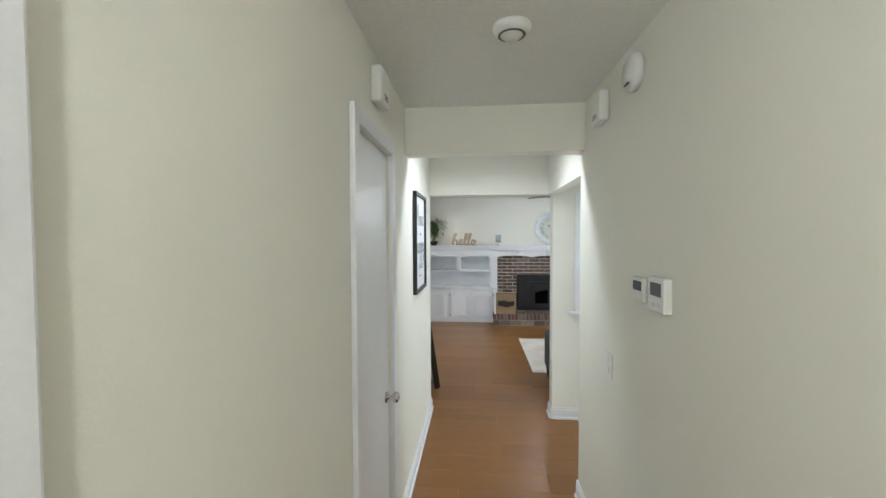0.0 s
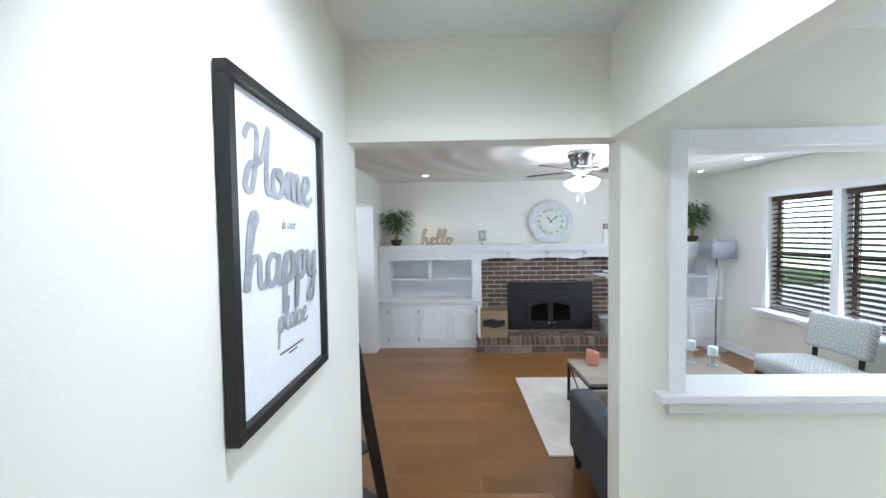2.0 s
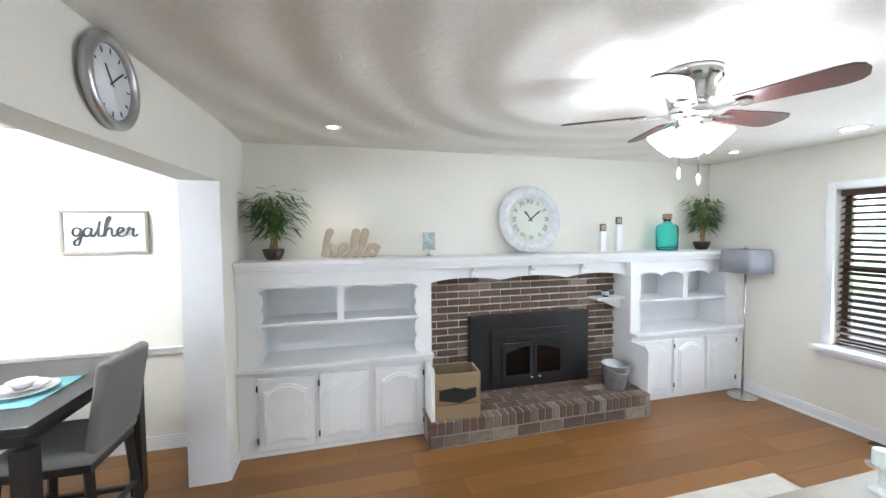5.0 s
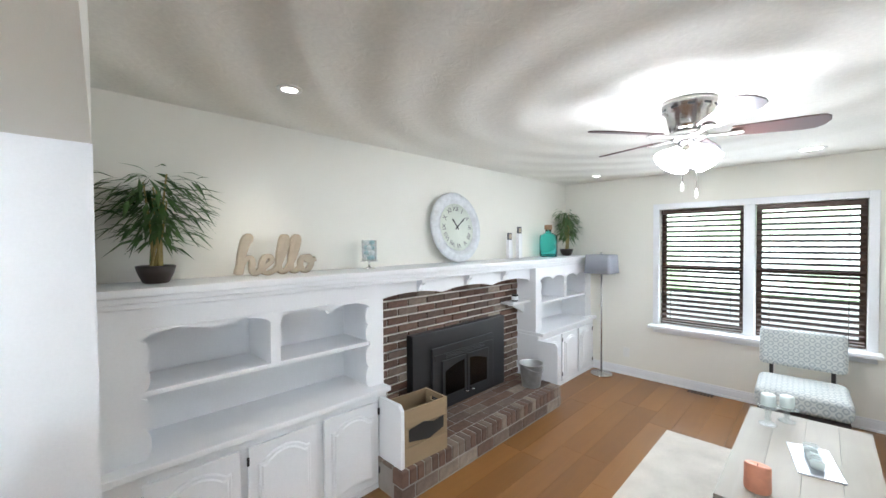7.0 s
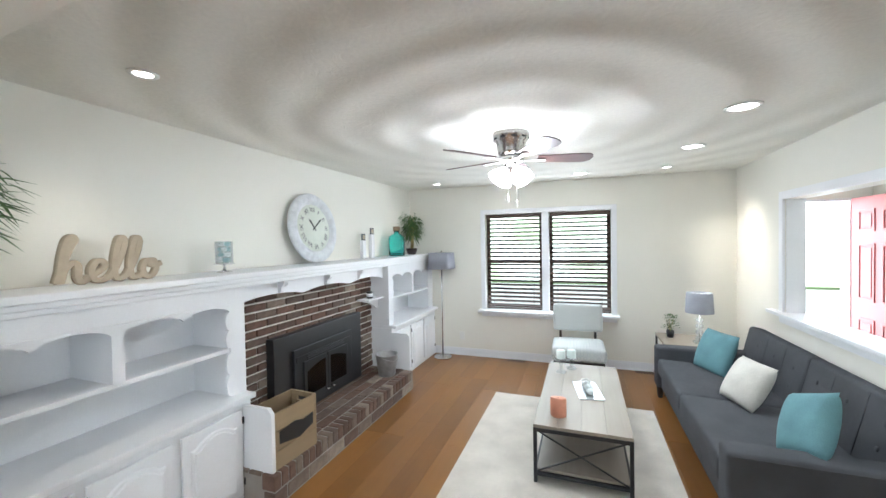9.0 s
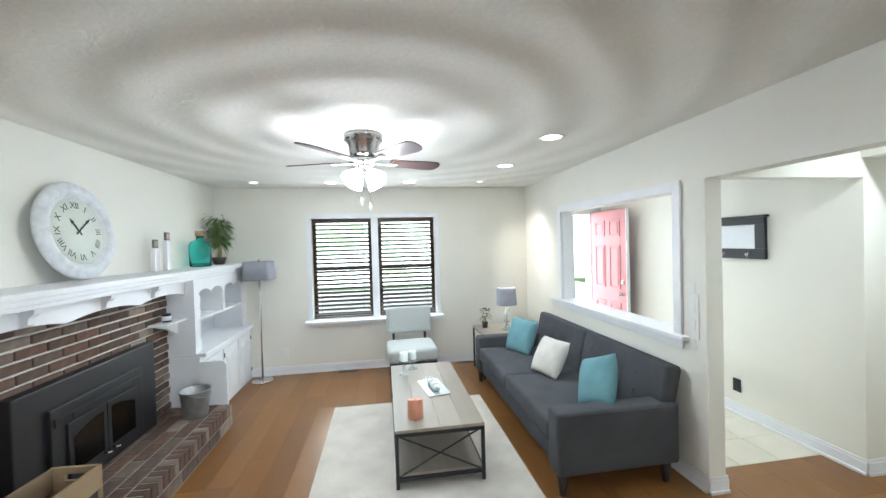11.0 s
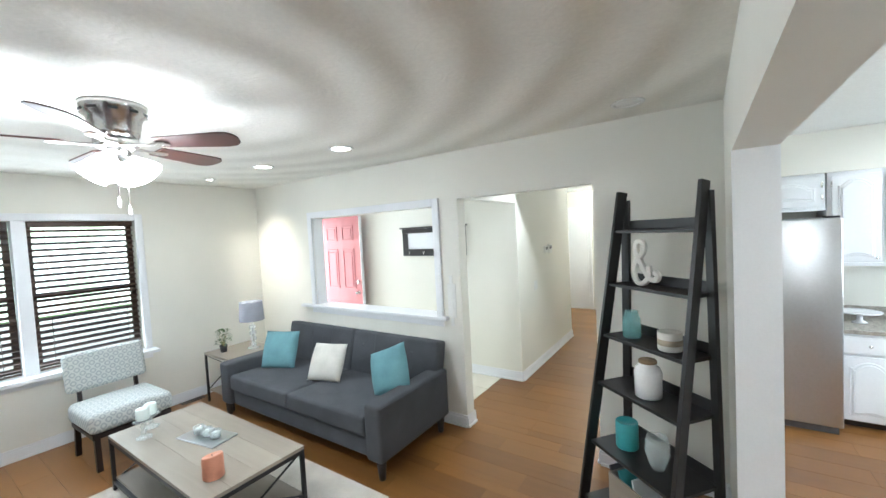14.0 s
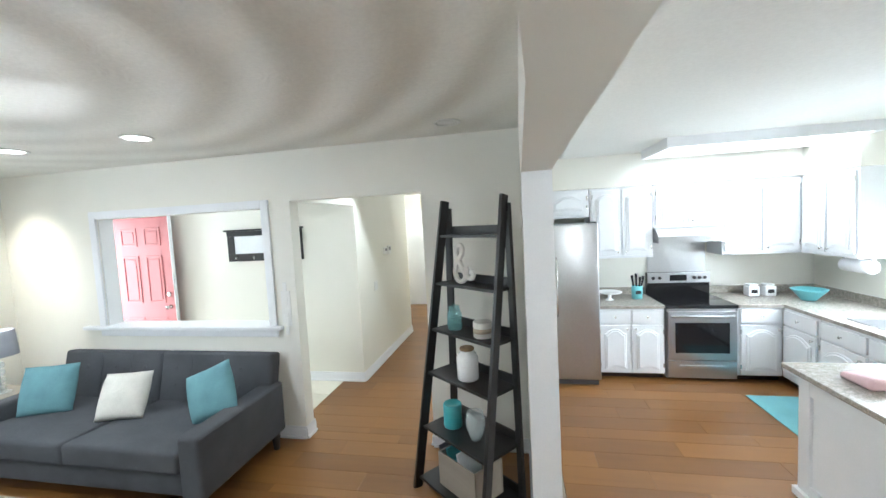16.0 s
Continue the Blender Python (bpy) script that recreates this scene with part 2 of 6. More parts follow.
def rod(bm, pts, r, n=8, r2=None):
    """A round bar through points, tapering to r2."""
    t = bmesh.new()
    pts = [Vector(p) for p in pts]
    rings = []
    for i, p in enumerate(pts):
        d = (pts[min(i + 1, len(pts) - 1)] - pts[max(i - 1, 0)]).normalized()
        u = d.cross(Vector((0, 0, 1)) if abs(d.z) < 0.9 else Vector((1, 0, 0))).normalized()
        w = d.cross(u)
        rad = r if r2 is None else r + (r2 - r) * i / (len(pts) - 1)
        rings.append([t.verts.new(p + rad * (math.cos(2 * math.pi * k / n) * u + math.sin(2 * math.pi * k / n) * w)) for k in range(n)])
    for a, b in zip(rings, rings[1:]):
        for i in range(n):
            t.faces.new((a[i], a[(i + 1) % n], b[(i + 1) % n], b[i])).smooth = True
    t.faces.new(rings[0][::-1])
    t.faces.new(rings[-1])
    bmesh.ops.recalc_face_normals(t, faces=t.faces)
    merge(bm, t)
    return bm


def beam(bm, p, q, w, h, bev=0.0):
    """A square bar from p to q."""
    p, q = Vector(p), Vector(q)
    t = bmesh.new()
    box(t, -w / 2, -h / 2, 0, w / 2, h / 2, (q - p).length, bev)
    merge(bm, t, Matrix.Translation(p) @ (q - p).to_track_quat("Z", "Y").to_matrix().to_4x4())
    return bm


def part(name, bm, mat, parent=None, label=""):
    me = bpy.data.meshes.new(name)
    bm.to_mesh(me)
    bm.free()
    me.materials.append(mat)
    o = new(name, me)
    if parent is not None:
        o.parent = parent
    if label:
        o["label"] = label
    return o


def thing(name, x, y, z, label, category, turn=0, group=""):
    o = new(name)
    o.empty_display_size = 0.1
    o.matrix_world = pose(x, y, z, 0, 0, turn)
    return tagged(o, label, category, group)


def B(*boxes, bev=0.0):
    bm = bmesh.new()
    for b in boxes:
        box(bm, *b, bev)
    return bm


def structure(name, bm, mat, label, category):
    return tagged(part(name, bm, mat), label, category, kind="structure")


# ---- large structure ----
H, WX = 2.44, -1.38


def west_face(y):
    """The living-room face of the wall to the kitchen, which stands a little off square."""
    return -1.37 + 0.006 * (y - 3.25)


def west_run(y0, y1, z0, z1, a=-0.165, b=0.0):
    """A length of that wall, or of a board on it, between two offsets from its face."""
    return prism(bmesh.new(), [(west_face(y0) + a, y0), (west_face(y0) + b, y0), (west_face(y1) + b, y1), (west_face(y1) + a, y1)], "z", z0, z1)


structure("wall_north", B((-1.28, 6.75, 0, 3.6, 6.9, H)), CREAM, "cream painted wall above the white built-in shelves", "wall")
structure("wall_east", B((3.6, 1.3, 0, 3.75, 1.58, H), (3.6, 1.58, 2.05, 3.75, 2.44, H), (3.6, 2.44, 0, 3.75, 3.93, H), (3.6, 5.57, 0, 3.75, 6.9, H),
          (3.6, 3.93, 0, 3.75, 5.57, 0.64), (3.6, 3.93, 2.03, 3.75, 5.57, H)), CREAM, "cream painted wall with a double window", "wall")
structure("wall_south", B((WX, 2.48, 0, -0.62, 2.6, H), (-0.62, 2.48, 2.03, 0.5, 2.6, H), (0.5, 2.48, 0, 0.76, 2.6, H), (0.76, 2.48, 0, 2.47, 2.6, 0.95),
          (0.76, 2.48, 1.98, 2.47, 2.6, H), (2.47, 2.48, 0, 3.6, 2.6, H)), CREAM, "cream painted wall with a pass-through and an opening to the hall", "wall")
west_bm = west_run(2.48, 3.25, 0, H)
merge(west_bm, west_run(3.25, 4.7, 2.045, H))
merge(west_bm, prism(bmesh.new(), [(west_face(4.7) - 0.165, 4.7), (west_face(4.7), 4.7), (west_face(6.13) + 0.075, 6.13), (west_face(6.13) - 0.165, 6.13)], "z", 2.045, H))
merge(west_bm, west_run(6.13, 6.9, 0, H, b=0.075))
structure("wall_west", west_bm, CREAM, "cream painted wall with a wide cased opening to the kitchen", "wall")
structure("hall_wall_west", B((-0.74, -2.7, 0, -0.62, -1.55, H), (-0.74, -1.55, 2.06, -0.62, -0.75, H), (-0.74, -0.75, 0, -0.62, 0.335, H), (-0.74, 0.335, 2.06, -0.62, 0.88, H), (-0.74, 0.88, 0, -0.62, 2.48, H)), YELLOW, "pale yellow painted hall wall", "wall")
structure("hall_wall_east", B((0.46, -0.62, 0, 0.58, 1.42, H), (0.58, -0.62, 0, 1.5, -0.5, H), (1.4, -2.7, 0, 1.5, -0.62, H)), YELLOW, "pale yellow painted hall wall", "wall")
structure("foyer_wall_south", B((0.58, 1.32, 0, 3.6, 1.42, H)), YELLOW, "pale yellow painted foyer wall", "wall")
structure("hall_wall_end", B((-0.74, -2.82, 0, 1.5, -2.7, H)), YELLOW, "pale yellow painted wall at the end of the hall", "wall")
structure("hall_header", B((-0.62, 1.32, 2.16, 0.46, 1.44, H), (0.461, 1.42, 2.03, 0.56, 2.48, H)), YELLOW, "pale yellow dropped headers over the hall openings", "wall")
structure("kitchen_wall_east", B((-1.2, 0.35, 0, -1.08, 2.479, H), (-1.575, 2.36, 0, -1.201, 2.479, H)), CREAM, "cream painted kitchen wall beside the refrigerator", "wall")
structure("kitchen_wall_south", B((-4.75, 0.35, 0, -1.2, 0.5, H)), CREAM, "cream painted kitchen wall", "wall")
structure("kitchen_wall_west", B((-4.75, 0.5, 0, -4.6, 1.6, H), (-4.75, 1.6, 0, -4.6, 2.85, 1.0), (-4.75, 1.6, 1.9, -4.6, 2.85, H), (-4.75, 2.85, 0, -4.6, 6.85, H)), CREAM, "cream painted kitchen wall with a window", "wall")
structure("dining_wall_north", B((-4.6, 6.7, 0, -1.435, 6.85, H)), CREAM, "cream painted dining wall with a white chair rail", "wall")
structure("ceiling", B((-1.42, 2.6, H, 3.6, 6.75, H + 0.1)), PLASTER, "off-white swirled plaster ceiling with the fan's light rings shaped into its relief", "ceiling")
structure("hall_ceiling", B((0.46, -2.7, H, 1.4, -0.62, H + 0.1), (-0.62, -2.7, H, 0.46, 1.32, H + 0.1), (-0.62, 1.44, H, 3.6, 2.48, H + 0.1)), FLATCEIL, "pale flat painted hall ceiling", "ceiling")
structure("kitchen_ceiling", B((-4.6, 0.5, H, -1.421, 6.7, H + 0.1), (-1.421, 0.5, H, -1.2, 2.36, H + 0.1)), FLATCEIL, "white painted kitchen ceiling", "ceiling")
# Unseen slab added over everything so no sky light leaks in.
structure("unseen_top_slab", B((-4.9, -3.0, H + 0.1, 3.9, 7.05, H + 0.3)), FLATCEIL, "plain unseen slab keeping the sky's light out above the ceilings", "roof")
ground_bm = bmesh.new()
for q in ((4.2, -3000, 3000, 3000), (-3000, -3000, -5.2, 3000), (-5.2, 7.2, 4.2, 3000), (-5.2, -3000, 4.2, -3.1)):
    box(ground_bm, q[0], q[1], -0.5, q[2], q[3], -0.25)
structure("ground", ground_bm, GRASS, "green lawn outside the house", "ground")
structure("foundation", B((-5.2, -3.1, -0.5, 4.2, 7.2, -0.02)), GROUT, "concrete slab under the house", "foundation")

# ---- materials of things ----
FABRIC = material("charcoal_upholstery", (0.078, 0.081, 0.09), 0.9, var=0.12, scale=5, bump=0.6, bump_scale=420, spec=0.2, grain=0.18)
TEALCLOTH = material("teal_velvet", (0.15, 0.30, 0.335), 0.85, var=0.12, scale=7, bump=0.3, bump_scale=260, spec=0.25, grain=0.1)
OFFWHITE = material("cream_cotton", (0.66, 0.64, 0.59), 0.9, var=0.08, scale=9, bump=0.4, bump_scale=200, spec=0.2, grain=0.1)
RUG = material("cream_pile_rug", (0.62, 0.58, 0.52), 0.95, var=0.12, scale=4, bump=0.9, bump_scale=300, spec=0.1, grain=0.12)
GREYWOOD = wood("weathered_grey_oak", (0.16, 0.135, 0.105), (0.44, 0.39, 0.33), 0.45, "X")
CRATEWOOD = wood("old_crate_wood", (0.13, 0.085, 0.045), (0.36, 0.26, 0.15), 0.8, "X")
BLINDWOOD = wood("dark_brown_blind", (0.035, 0.018, 0.012), (0.10, 0.055, 0.035), 0.4, "Y")
FANWOOD = wood("dark_walnut_blade", (0.035, 0.014, 0.012), (0.12, 0.05, 0.04), 0.35, "X")
MORTAR = material("mortar", (0.62, 0.59, 0.54), 0.95, var=0.15, bump=0.6, bump_scale=120)
DULLMORTAR = material("dull_mortar", (0.27, 0.245, 0.22), 0.95, var=0.25, bump=0.6, bump_scale=120)
ORANGE = material("terracotta_wax", (0.62, 0.27, 0.17), 0.5, var=0.08, scale=20)
WAX = material("pale_wax", (0.72, 0.80, 0.78), 0.45, var=0.04)
ZINC = material("galvanised_zinc", (0.50, 0.52, 0.53), 0.42, 0.85, var=0.22, scale=14)
TEALGLASS = glass("teal_glass", (0.35, 0.90, 0.86), 0.05)
CLEAR = thin_glass("clear_glass", (0.80, 0.87, 0.88), 0.28)
PANE = glass("window_pane", (0.97, 0.99, 0.99), 0.0)
CORK = material("cork", (0.28, 0.19, 0.11), 0.9, var=0.2, scale=40)
LEAF = material("bamboo_leaf", (0.06, 0.125, 0.03), 0.5, var=0.35, scale=14)
STALK = material("bamboo_stalk", (0.36, 0.28, 0.10), 0.5, var=0.2, scale=10)
POT = material("dark_brown_pot", (0.03, 0.018, 0.015), 0.4, var=0.15)
SHADE = material("grey_linen_shade", (0.30, 0.31, 0.35), 0.9, var=0.08, scale=8, bump=0.4, bump_scale=300)
DRIFT = material("pale_driftwood", (0.40, 0.335, 0.25), 0.8, var=0.12, scale=12, bump=0.2)
FACE = material("antique_clock_face", (0.70, 0.74, 0.66), 0.5, var=0.05, scale=6)
RIM = material("distressed_white_rim", (0.70, 0.72, 0.74), 0.6, var=0.12, scale=18, bump=0.2, bump_scale=90)
INK = material("black_ink", (0.012, 0.012, 0.013), 0.5)
GREYINK = material("grey_ink", (0.09, 0.09, 0.10), 0.5)
PALEINK = material("faded_grey_ink", (0.30, 0.31, 0.33), 0.5, var=0.25, scale=30)
PAPER = material("white_print", (0.78, 0.80, 0.82), 0.5, var=0.02)
PLASTIC = material("white_plastic", (0.78, 0.78, 0.75), 0.4, var=0.02)
CERAMIC = material("white_ceramic", (0.80, 0.80, 0.81), 0.2, var=0.03)
TEALCERAMIC = material("teal_ceramic", (0.07, 0.36, 0.38), 0.3, var=0.1, scale=12)
DARKLEG = material("espresso_leg", (0.02, 0.012, 0.01), 0.4, var=0.15)
SOOT = glass("sooty_glass", (0.06, 0.05, 0.045), 0.15)


def brick_material():
    m = material("fired_brick", (0.165, 0.16, 0.155), 0.9, var=0.25, scale=18, bump=0.8, bump_scale=160, spec=0.2, grain=0.15)
    n, l = m.node_tree.nodes, m.node_tree.links
    b = n["Principled BSDF"]
    info, ra = n.new("ShaderNodeObjectInfo"), n.new("ShaderNodeValToRGB")
    stops = ((0.0, (0.10, 0.068, 0.055)), (0.3, (0.150, 0.092, 0.070)), (0.55, (0.115, 0.085, 0.072)), (0.78, (0.20, 0.155, 0.125)), (1.0, (0.29, 0.25, 0.21)))
    for p, c in stops[1:-1]:
        ra.color_ramp.elements.new(p)
    for e, (p, c) in zip(ra.color_ramp.elements, stops):
        e.position, e.color = p, (*c, 1)
    l.new(info.outputs["Random"], ra.inputs[0])
    mix = n.new("ShaderNodeMix")
    mix.data_type, mix.blend_type = "RGBA", "MULTIPLY"
    mix.inputs[0].default_value = 0.75
    old = b.inputs["Base Color"].links[0].from_socket
    gain = n.new("ShaderNodeVectorMath")
    gain.operation = "SCALE"
    gain.inputs["Scale"].default_value = 6.0
    l.new(old, gain.inputs[0])
    l.new(ra.outputs[0], mix.inputs[6])
    l.new(gain.outputs[0], mix.inputs[7])
    l.new(mix.outputs[2], b.inputs["Base Color"])
    return m


def ikat_material():
    """Woven cloth with a grey-blue diamond figure."""
    m = material("ikat_cloth", (0.62, 0.64, 0.62), 0.9, bump=0.4, bump_scale=300, spec=0.2)
    n, l = m.node_tree.nodes, m.node_tree.links
    b = n["Principled BSDF"]
    co, sep = n.new("ShaderNodeTexCoord"), n.new("ShaderNodeSeparateXYZ")
    l.new(co.outputs["Object"], sep.inputs[0])
    def math_node(op, a, c):
        k = n.new("ShaderNodeMath")
        k.operation = op
        for i, v in enumerate((a, c)):
            if v is None:
                continue
            if isinstance(v, (int, float)):
                k.inputs[i].default_value = v
            else:
                l.new(v, k.inputs[i])
        return k.outputs[0]
    yz = math_node("ADD", sep.outputs[0], sep.outputs[2])
    u = math_node("COSINE", math_node("MULTIPLY", sep.outputs[1], 92.0), None)
    v = math_node("COSINE", math_node("MULTIPLY", yz, 78.0), None)
    s = math_node("ADD", u, v)
    ring = math_node("COSINE", math_node("MULTIPLY", s, 3.1), None)
    ra = n.new("ShaderNodeValToRGB")
    ra.color_ramp.elements[0].position, ra.color_ramp.elements[1].position = 0.35, 0.62
    ra.color_ramp.elements[0].color, ra.color_ramp.elements[1].color = (0.40, 0.44, 0.45, 1), (0.60, 0.62, 0.60, 1)
    mr = math_node("MULTIPLY_ADD", ring, 0.5)
    mr.node.inputs[2].default_value = 0.5
    l.new(mr, ra.inputs[0])
    l.new(ra.outputs[0], b.inputs["Base Color"])
    return m


BRICK, IKAT = brick_material(), ikat_material()


# ---- more builders ----
def lettering(text, size, depth, shear=0.0, offset=0.0):
    """A mesh of built-in letters lying in x, z, facing -y, centred on x with its foot at 0."""
    c = bpy.data.curves.new("letters", "FONT")
    c.body, c.size, c.extrude, c.shear, c.align_x, c.offset = text, size, depth / 2, shear, "CENTER", offset
    o = new("letters", c)
    me = bpy.data.meshes.new_from_object(o.evaluated_get(bpy.context.evaluated_depsgraph_get()))
    bpy.data.objects.remove(o)
    bm = bmesh.new()
    bm.from_mesh(me)
    bpy.data.meshes.remove(me)
    bmesh.ops.transform(bm, matrix=Matrix.Rotation(radians(90), 4, "X"), verts=bm.verts)
    return bm


GLYPHS = {
    "h": ((0, 0, .1, .35, .25, .8, .36, 1, .3, 1.08, .2, .95, .1, .5, .06, 0, .14, .3, .3, .46, .4, .38, .4, .1, .48, 0, .6, .08), .58),
    "e": ((0, .08, .2, .2, .36, .34, .32, .47, .18, .46, .08, .25, .14, .04, .3, 0, .5, .1), .48),
    "l": ((0, .08, .2, .45, .34, .9, .32, 1.06, .22, 1.02, .12, .6, .1, .15, .2, 0, .38, .1), .36),
    "o": ((.3, .44, .12, .42, .04, .2, .14, .01, .3, .04, .4, .25, .32, .45, .22, .36, .36, .3, .54, .36), .5),
    "g": ((.4, .4, .22, .47, .07, .36, .06, .14, .2, .02, .36, .16, .42, .44, .4, -.1, .3, -.44, .14, -.46, .1, -.3, .3, -.1, .52, .08), .5),
    "a": ((.4, .4, .22, .47, .07, .34, .06, .1, .18, 0, .34, .14, .42, .44, .38, .12, .44, 0, .56, .08), .54),
    "t": ((0, .08, .16, .4, .26, .85, .18, .35, .18, .08, .28, 0, .42, .08), .4),
    "r": ((0, .08, .1, .3, .16, .5, .24, .4, .38, .42, .34, .2, .36, .02, .46, 0, .6, .12), .55),
    "p": ((0, .08, .14, .46, .1, 0, .02, -.5, .1, .2, .26, .47, .4, .38, .36, .1, .2, 0, .16, .06, .5, .08), .48),
    "y": ((0, .4, .08, .46, .1, .15, .22, .02, .36, .2, .42, .46, .38, 0, .26, -.42, .1, -.44, .14, -.24, .5, .06), .5),
    "m": ((0, .08, .1, .46, .1, 0, .14, .34, .26, .46, .3, .3, .3, 0, .36, .34, .46, .46, .52, .3, .52, .06, .6, 0, .7, .08), .68),
    "H": ((-.05, .75, .1, .95, .3, .9, .24, .4, .1, .02, -.05, .1, .1, .4, .4, .5, .62, .95, .66, 1.0, .56, .4, .6, .05, .76, .06), .72),
    "c": ((.36, .36, .26, .47, .1, .36, .06, .14, .18, 0, .34, .04, .5, .12), .46),
    "&": ((.62, .3, .72, .2, .62, .1, .4, .22, .1, .75, .14, .98, .3, .98, .32, .78, .1, .5, 0, .25, .1, .02, .3, .0, .48, .2, .46, .42), .6),
}


def script(text, size, width, depth, swell=0.0):
    """Joined handwriting in x, z, facing -y, as a rounded band of that width and depth, its foot at 0, centred on x."""
    out, pen, lap = bmesh.new(), 0.0, 0.0
    span = sum(GLYPHS[ch][1] for ch in text)
    for ch in text:
        v, step = GLYPHS[ch]
        k = [Vector((v[i] + pen - span / 2, 0, v[i + 1])) * size for i in range(0, len(v), 2)]
        line = []
        for i in range(len(k) - 1):
            a, b, c, d = k[max(i - 1, 0)], k[i], k[i + 1], k[min(i + 2, len(k) - 1)]
            for n in range(5):
                u = n / 5
                line.append(0.5 * (2 * b + (c - a) * u + (2 * a - 5 * b + 4 * c - d) * u * u + (3 * b - a - 3 * c + d) * u ** 3))
        line.append(k[-1])
        rings = []
        for i, p in enumerate(line):
            d = (line[min(i + 1, len(line) - 1)] - line[max(i - 1, 0)]).normalized()
            side = Vector((-d.z, 0, d.x)) * width / 2 * (1 + swell * abs(d.z) - swell * 0.6)
            lap += 0.00002
            rings.append([out.verts.new(p + side * f + Vector((0, depth / 2 * g - lap, 0))) for f, g in ((1, .6), (.7, 1), (-.7, 1), (-1, .6), (-1, -.6), (-.7, -1), (.7, -1), (1, -.6))])
        for a, b in zip(rings, rings[1:]):
            for i in range(8):
                out.faces.new((a[i], a[(i + 1) % 8], b[(i + 1) % 8], b[i]))
        out.faces.new(rings[0][::-1])
        out.faces.new(rings[-1])
        pen += step
    bmesh.ops.recalc_face_normals(out, faces=out.faces)
    return out


def moved(bm, m):
    bmesh.ops.transform(bm, matrix=m, verts=bm.verts)
    return bm


def cushion(w, h, t, n=16):
    """A stuffed cushion in x, z with pinched corners."""
    bm = bmesh.new()
    sides = []
    for s in (-1, 1):
        g = []
        for i in range(n + 1):
            row = []
            for j in range(n + 1):
                u, v = 2 * i / n - 1, 2 * j / n - 1
                puff = (max(0, 1 - u * u) * max(0, 1 - v * v)) ** 0.42
                pull = 1 - 0.07 * (1 - abs(u * v)) * (abs(u) ** 4 + abs(v) ** 4) / 2
                row.append(bm.verts.new((u * w / 2 * pull, s * t / 2 * puff * (1 + 0.06 * noise.noise((u * 2, v * 2, s))), v * h / 2 * pull)))
            g.append(row)
        sides.append(g)
        for i in range(n):
            for j in range(n):
                q = (g[i][j], g[i + 1][j], g[i + 1][j + 1], g[i][j + 1])
                bm.faces.new(q if s < 0 else q[::-1]).smooth = True
    bmesh.ops.remove_doubles(bm, verts=bm.verts, dist=0.0008)
    return bm


def rounded(x0, y0, z0, x1, y1, z1, r, seg=4, bulge=0.0):
    """A padded block with round edges, its top swelling by bulge."""
    bm = bmesh.new()
    box(bm, x0, y0, z0, x1, y1, z1)
    bmesh.ops.bevel(bm, geom=bm.edges[:], offset=r, segments=seg, affect="EDGES", profile=0.5)
    if bulge:
        bmesh.ops.subdivide_edges(bm, edges=[e for e in bm.edges if e.calc_length() > 0.1], cuts=5, use_grid_fill=True)
        for v in bm.verts:
            if v.co.z > z1 - r:
                u, w = (2 * v.co.x - x0 - x1) / (x1 - x0), (2 * v.co.y - y0 - y1) / (y1 - y0)
                v.co.z += bulge * max(0, 1 - u * u) * max(0, 1 - w * w)
    for f in bm.faces:
        f.smooth = True
    return bm


def arch_panel(x0, x1, z0, z1, y0, y1):
    """A raised door panel with an arched head and a shallow wave below."""
    w, pts = x1 - x0, []
    for i in range(13):
        u = i / 12
        pts.append((x0 + w * u, z0 + 0.018 * max(0.0, math.sin(math.pi * (u - 0.12) / 0.76)) if 0.12 < u < 0.88 else z0))
    for i in range(13):
        u = 1 - i / 12
        s = math.sin(math.pi * (u - 0.1) / 0.8) if 0.1 < u < 0.9 else 0
        pts.append((x0 + w * u, z1 - 0.05 + 0.05 * max(0.0, s) ** 0.7))
    bm = prism(bmesh.new(), pts, "y", y0, y1)
    rim = [e for e in bm.edges if all(abs(v.co.y - y0) < 1e-5 for v in e.verts)]
    bmesh.ops.bevel(bm, geom=rim, offset=min(0.006, (y1 - y0) * 0.9), segments=1, affect="EDGES")
    return bm


def cabinet_door(parent, x0, x1, z0, z1, y, hinge="l", knob=False, dark=True):
    d = part("door", B((x0, y - 0.019, z0, x1, y - 0.001, z1), bev=0.004), WHITE, parent)
    m = min(0.055, (x1 - x0) * 0.17)
    if z1 - z0 > 0.22:
        part("moulding", arch_panel(x0 + m - 0.012, x1 - m + 0.012, z0 + m - 0.012, z1 - m + 0.012, y - 0.030, y - 0.018), WHITE, d)
        part("panel", arch_panel(x0 + m + 0.006, x1 - m - 0.006, z0 + m + 0.006, z1 - m - 0.006, y - 0.039, y - 0.0295), WHITE, d)
    hx = x0 - 0.004 if hinge == "l" else x1 + 0.004
    if z1 - z0 > 0.2:
        for z in (z0 + 0.06, z1 - 0.09):
            part("hinge", B((hx - 0.006, y - 0.027, z, hx + 0.006, y - 0.019, z + 0.045), bev=0.002), BLACK if dark else CHROME, d)
    if knob:
        kx = x1 - 0.03 if hinge == "l" else x0 + 0.03
        kz = knob if knob is not True else (z0 + z1) / 2
        part("knob", lathe(bmesh.new(), [(0.004, 0), (0.005, 0.012), (0.012, 0.018), (0.011, 0.024), (0, 0.026)], n=12,
                           m=Matrix.Translation((kx, y - 0.019, kz)) @ Matrix.Rotation(radians(90), 4, "X")), CHROME, d)
    return d


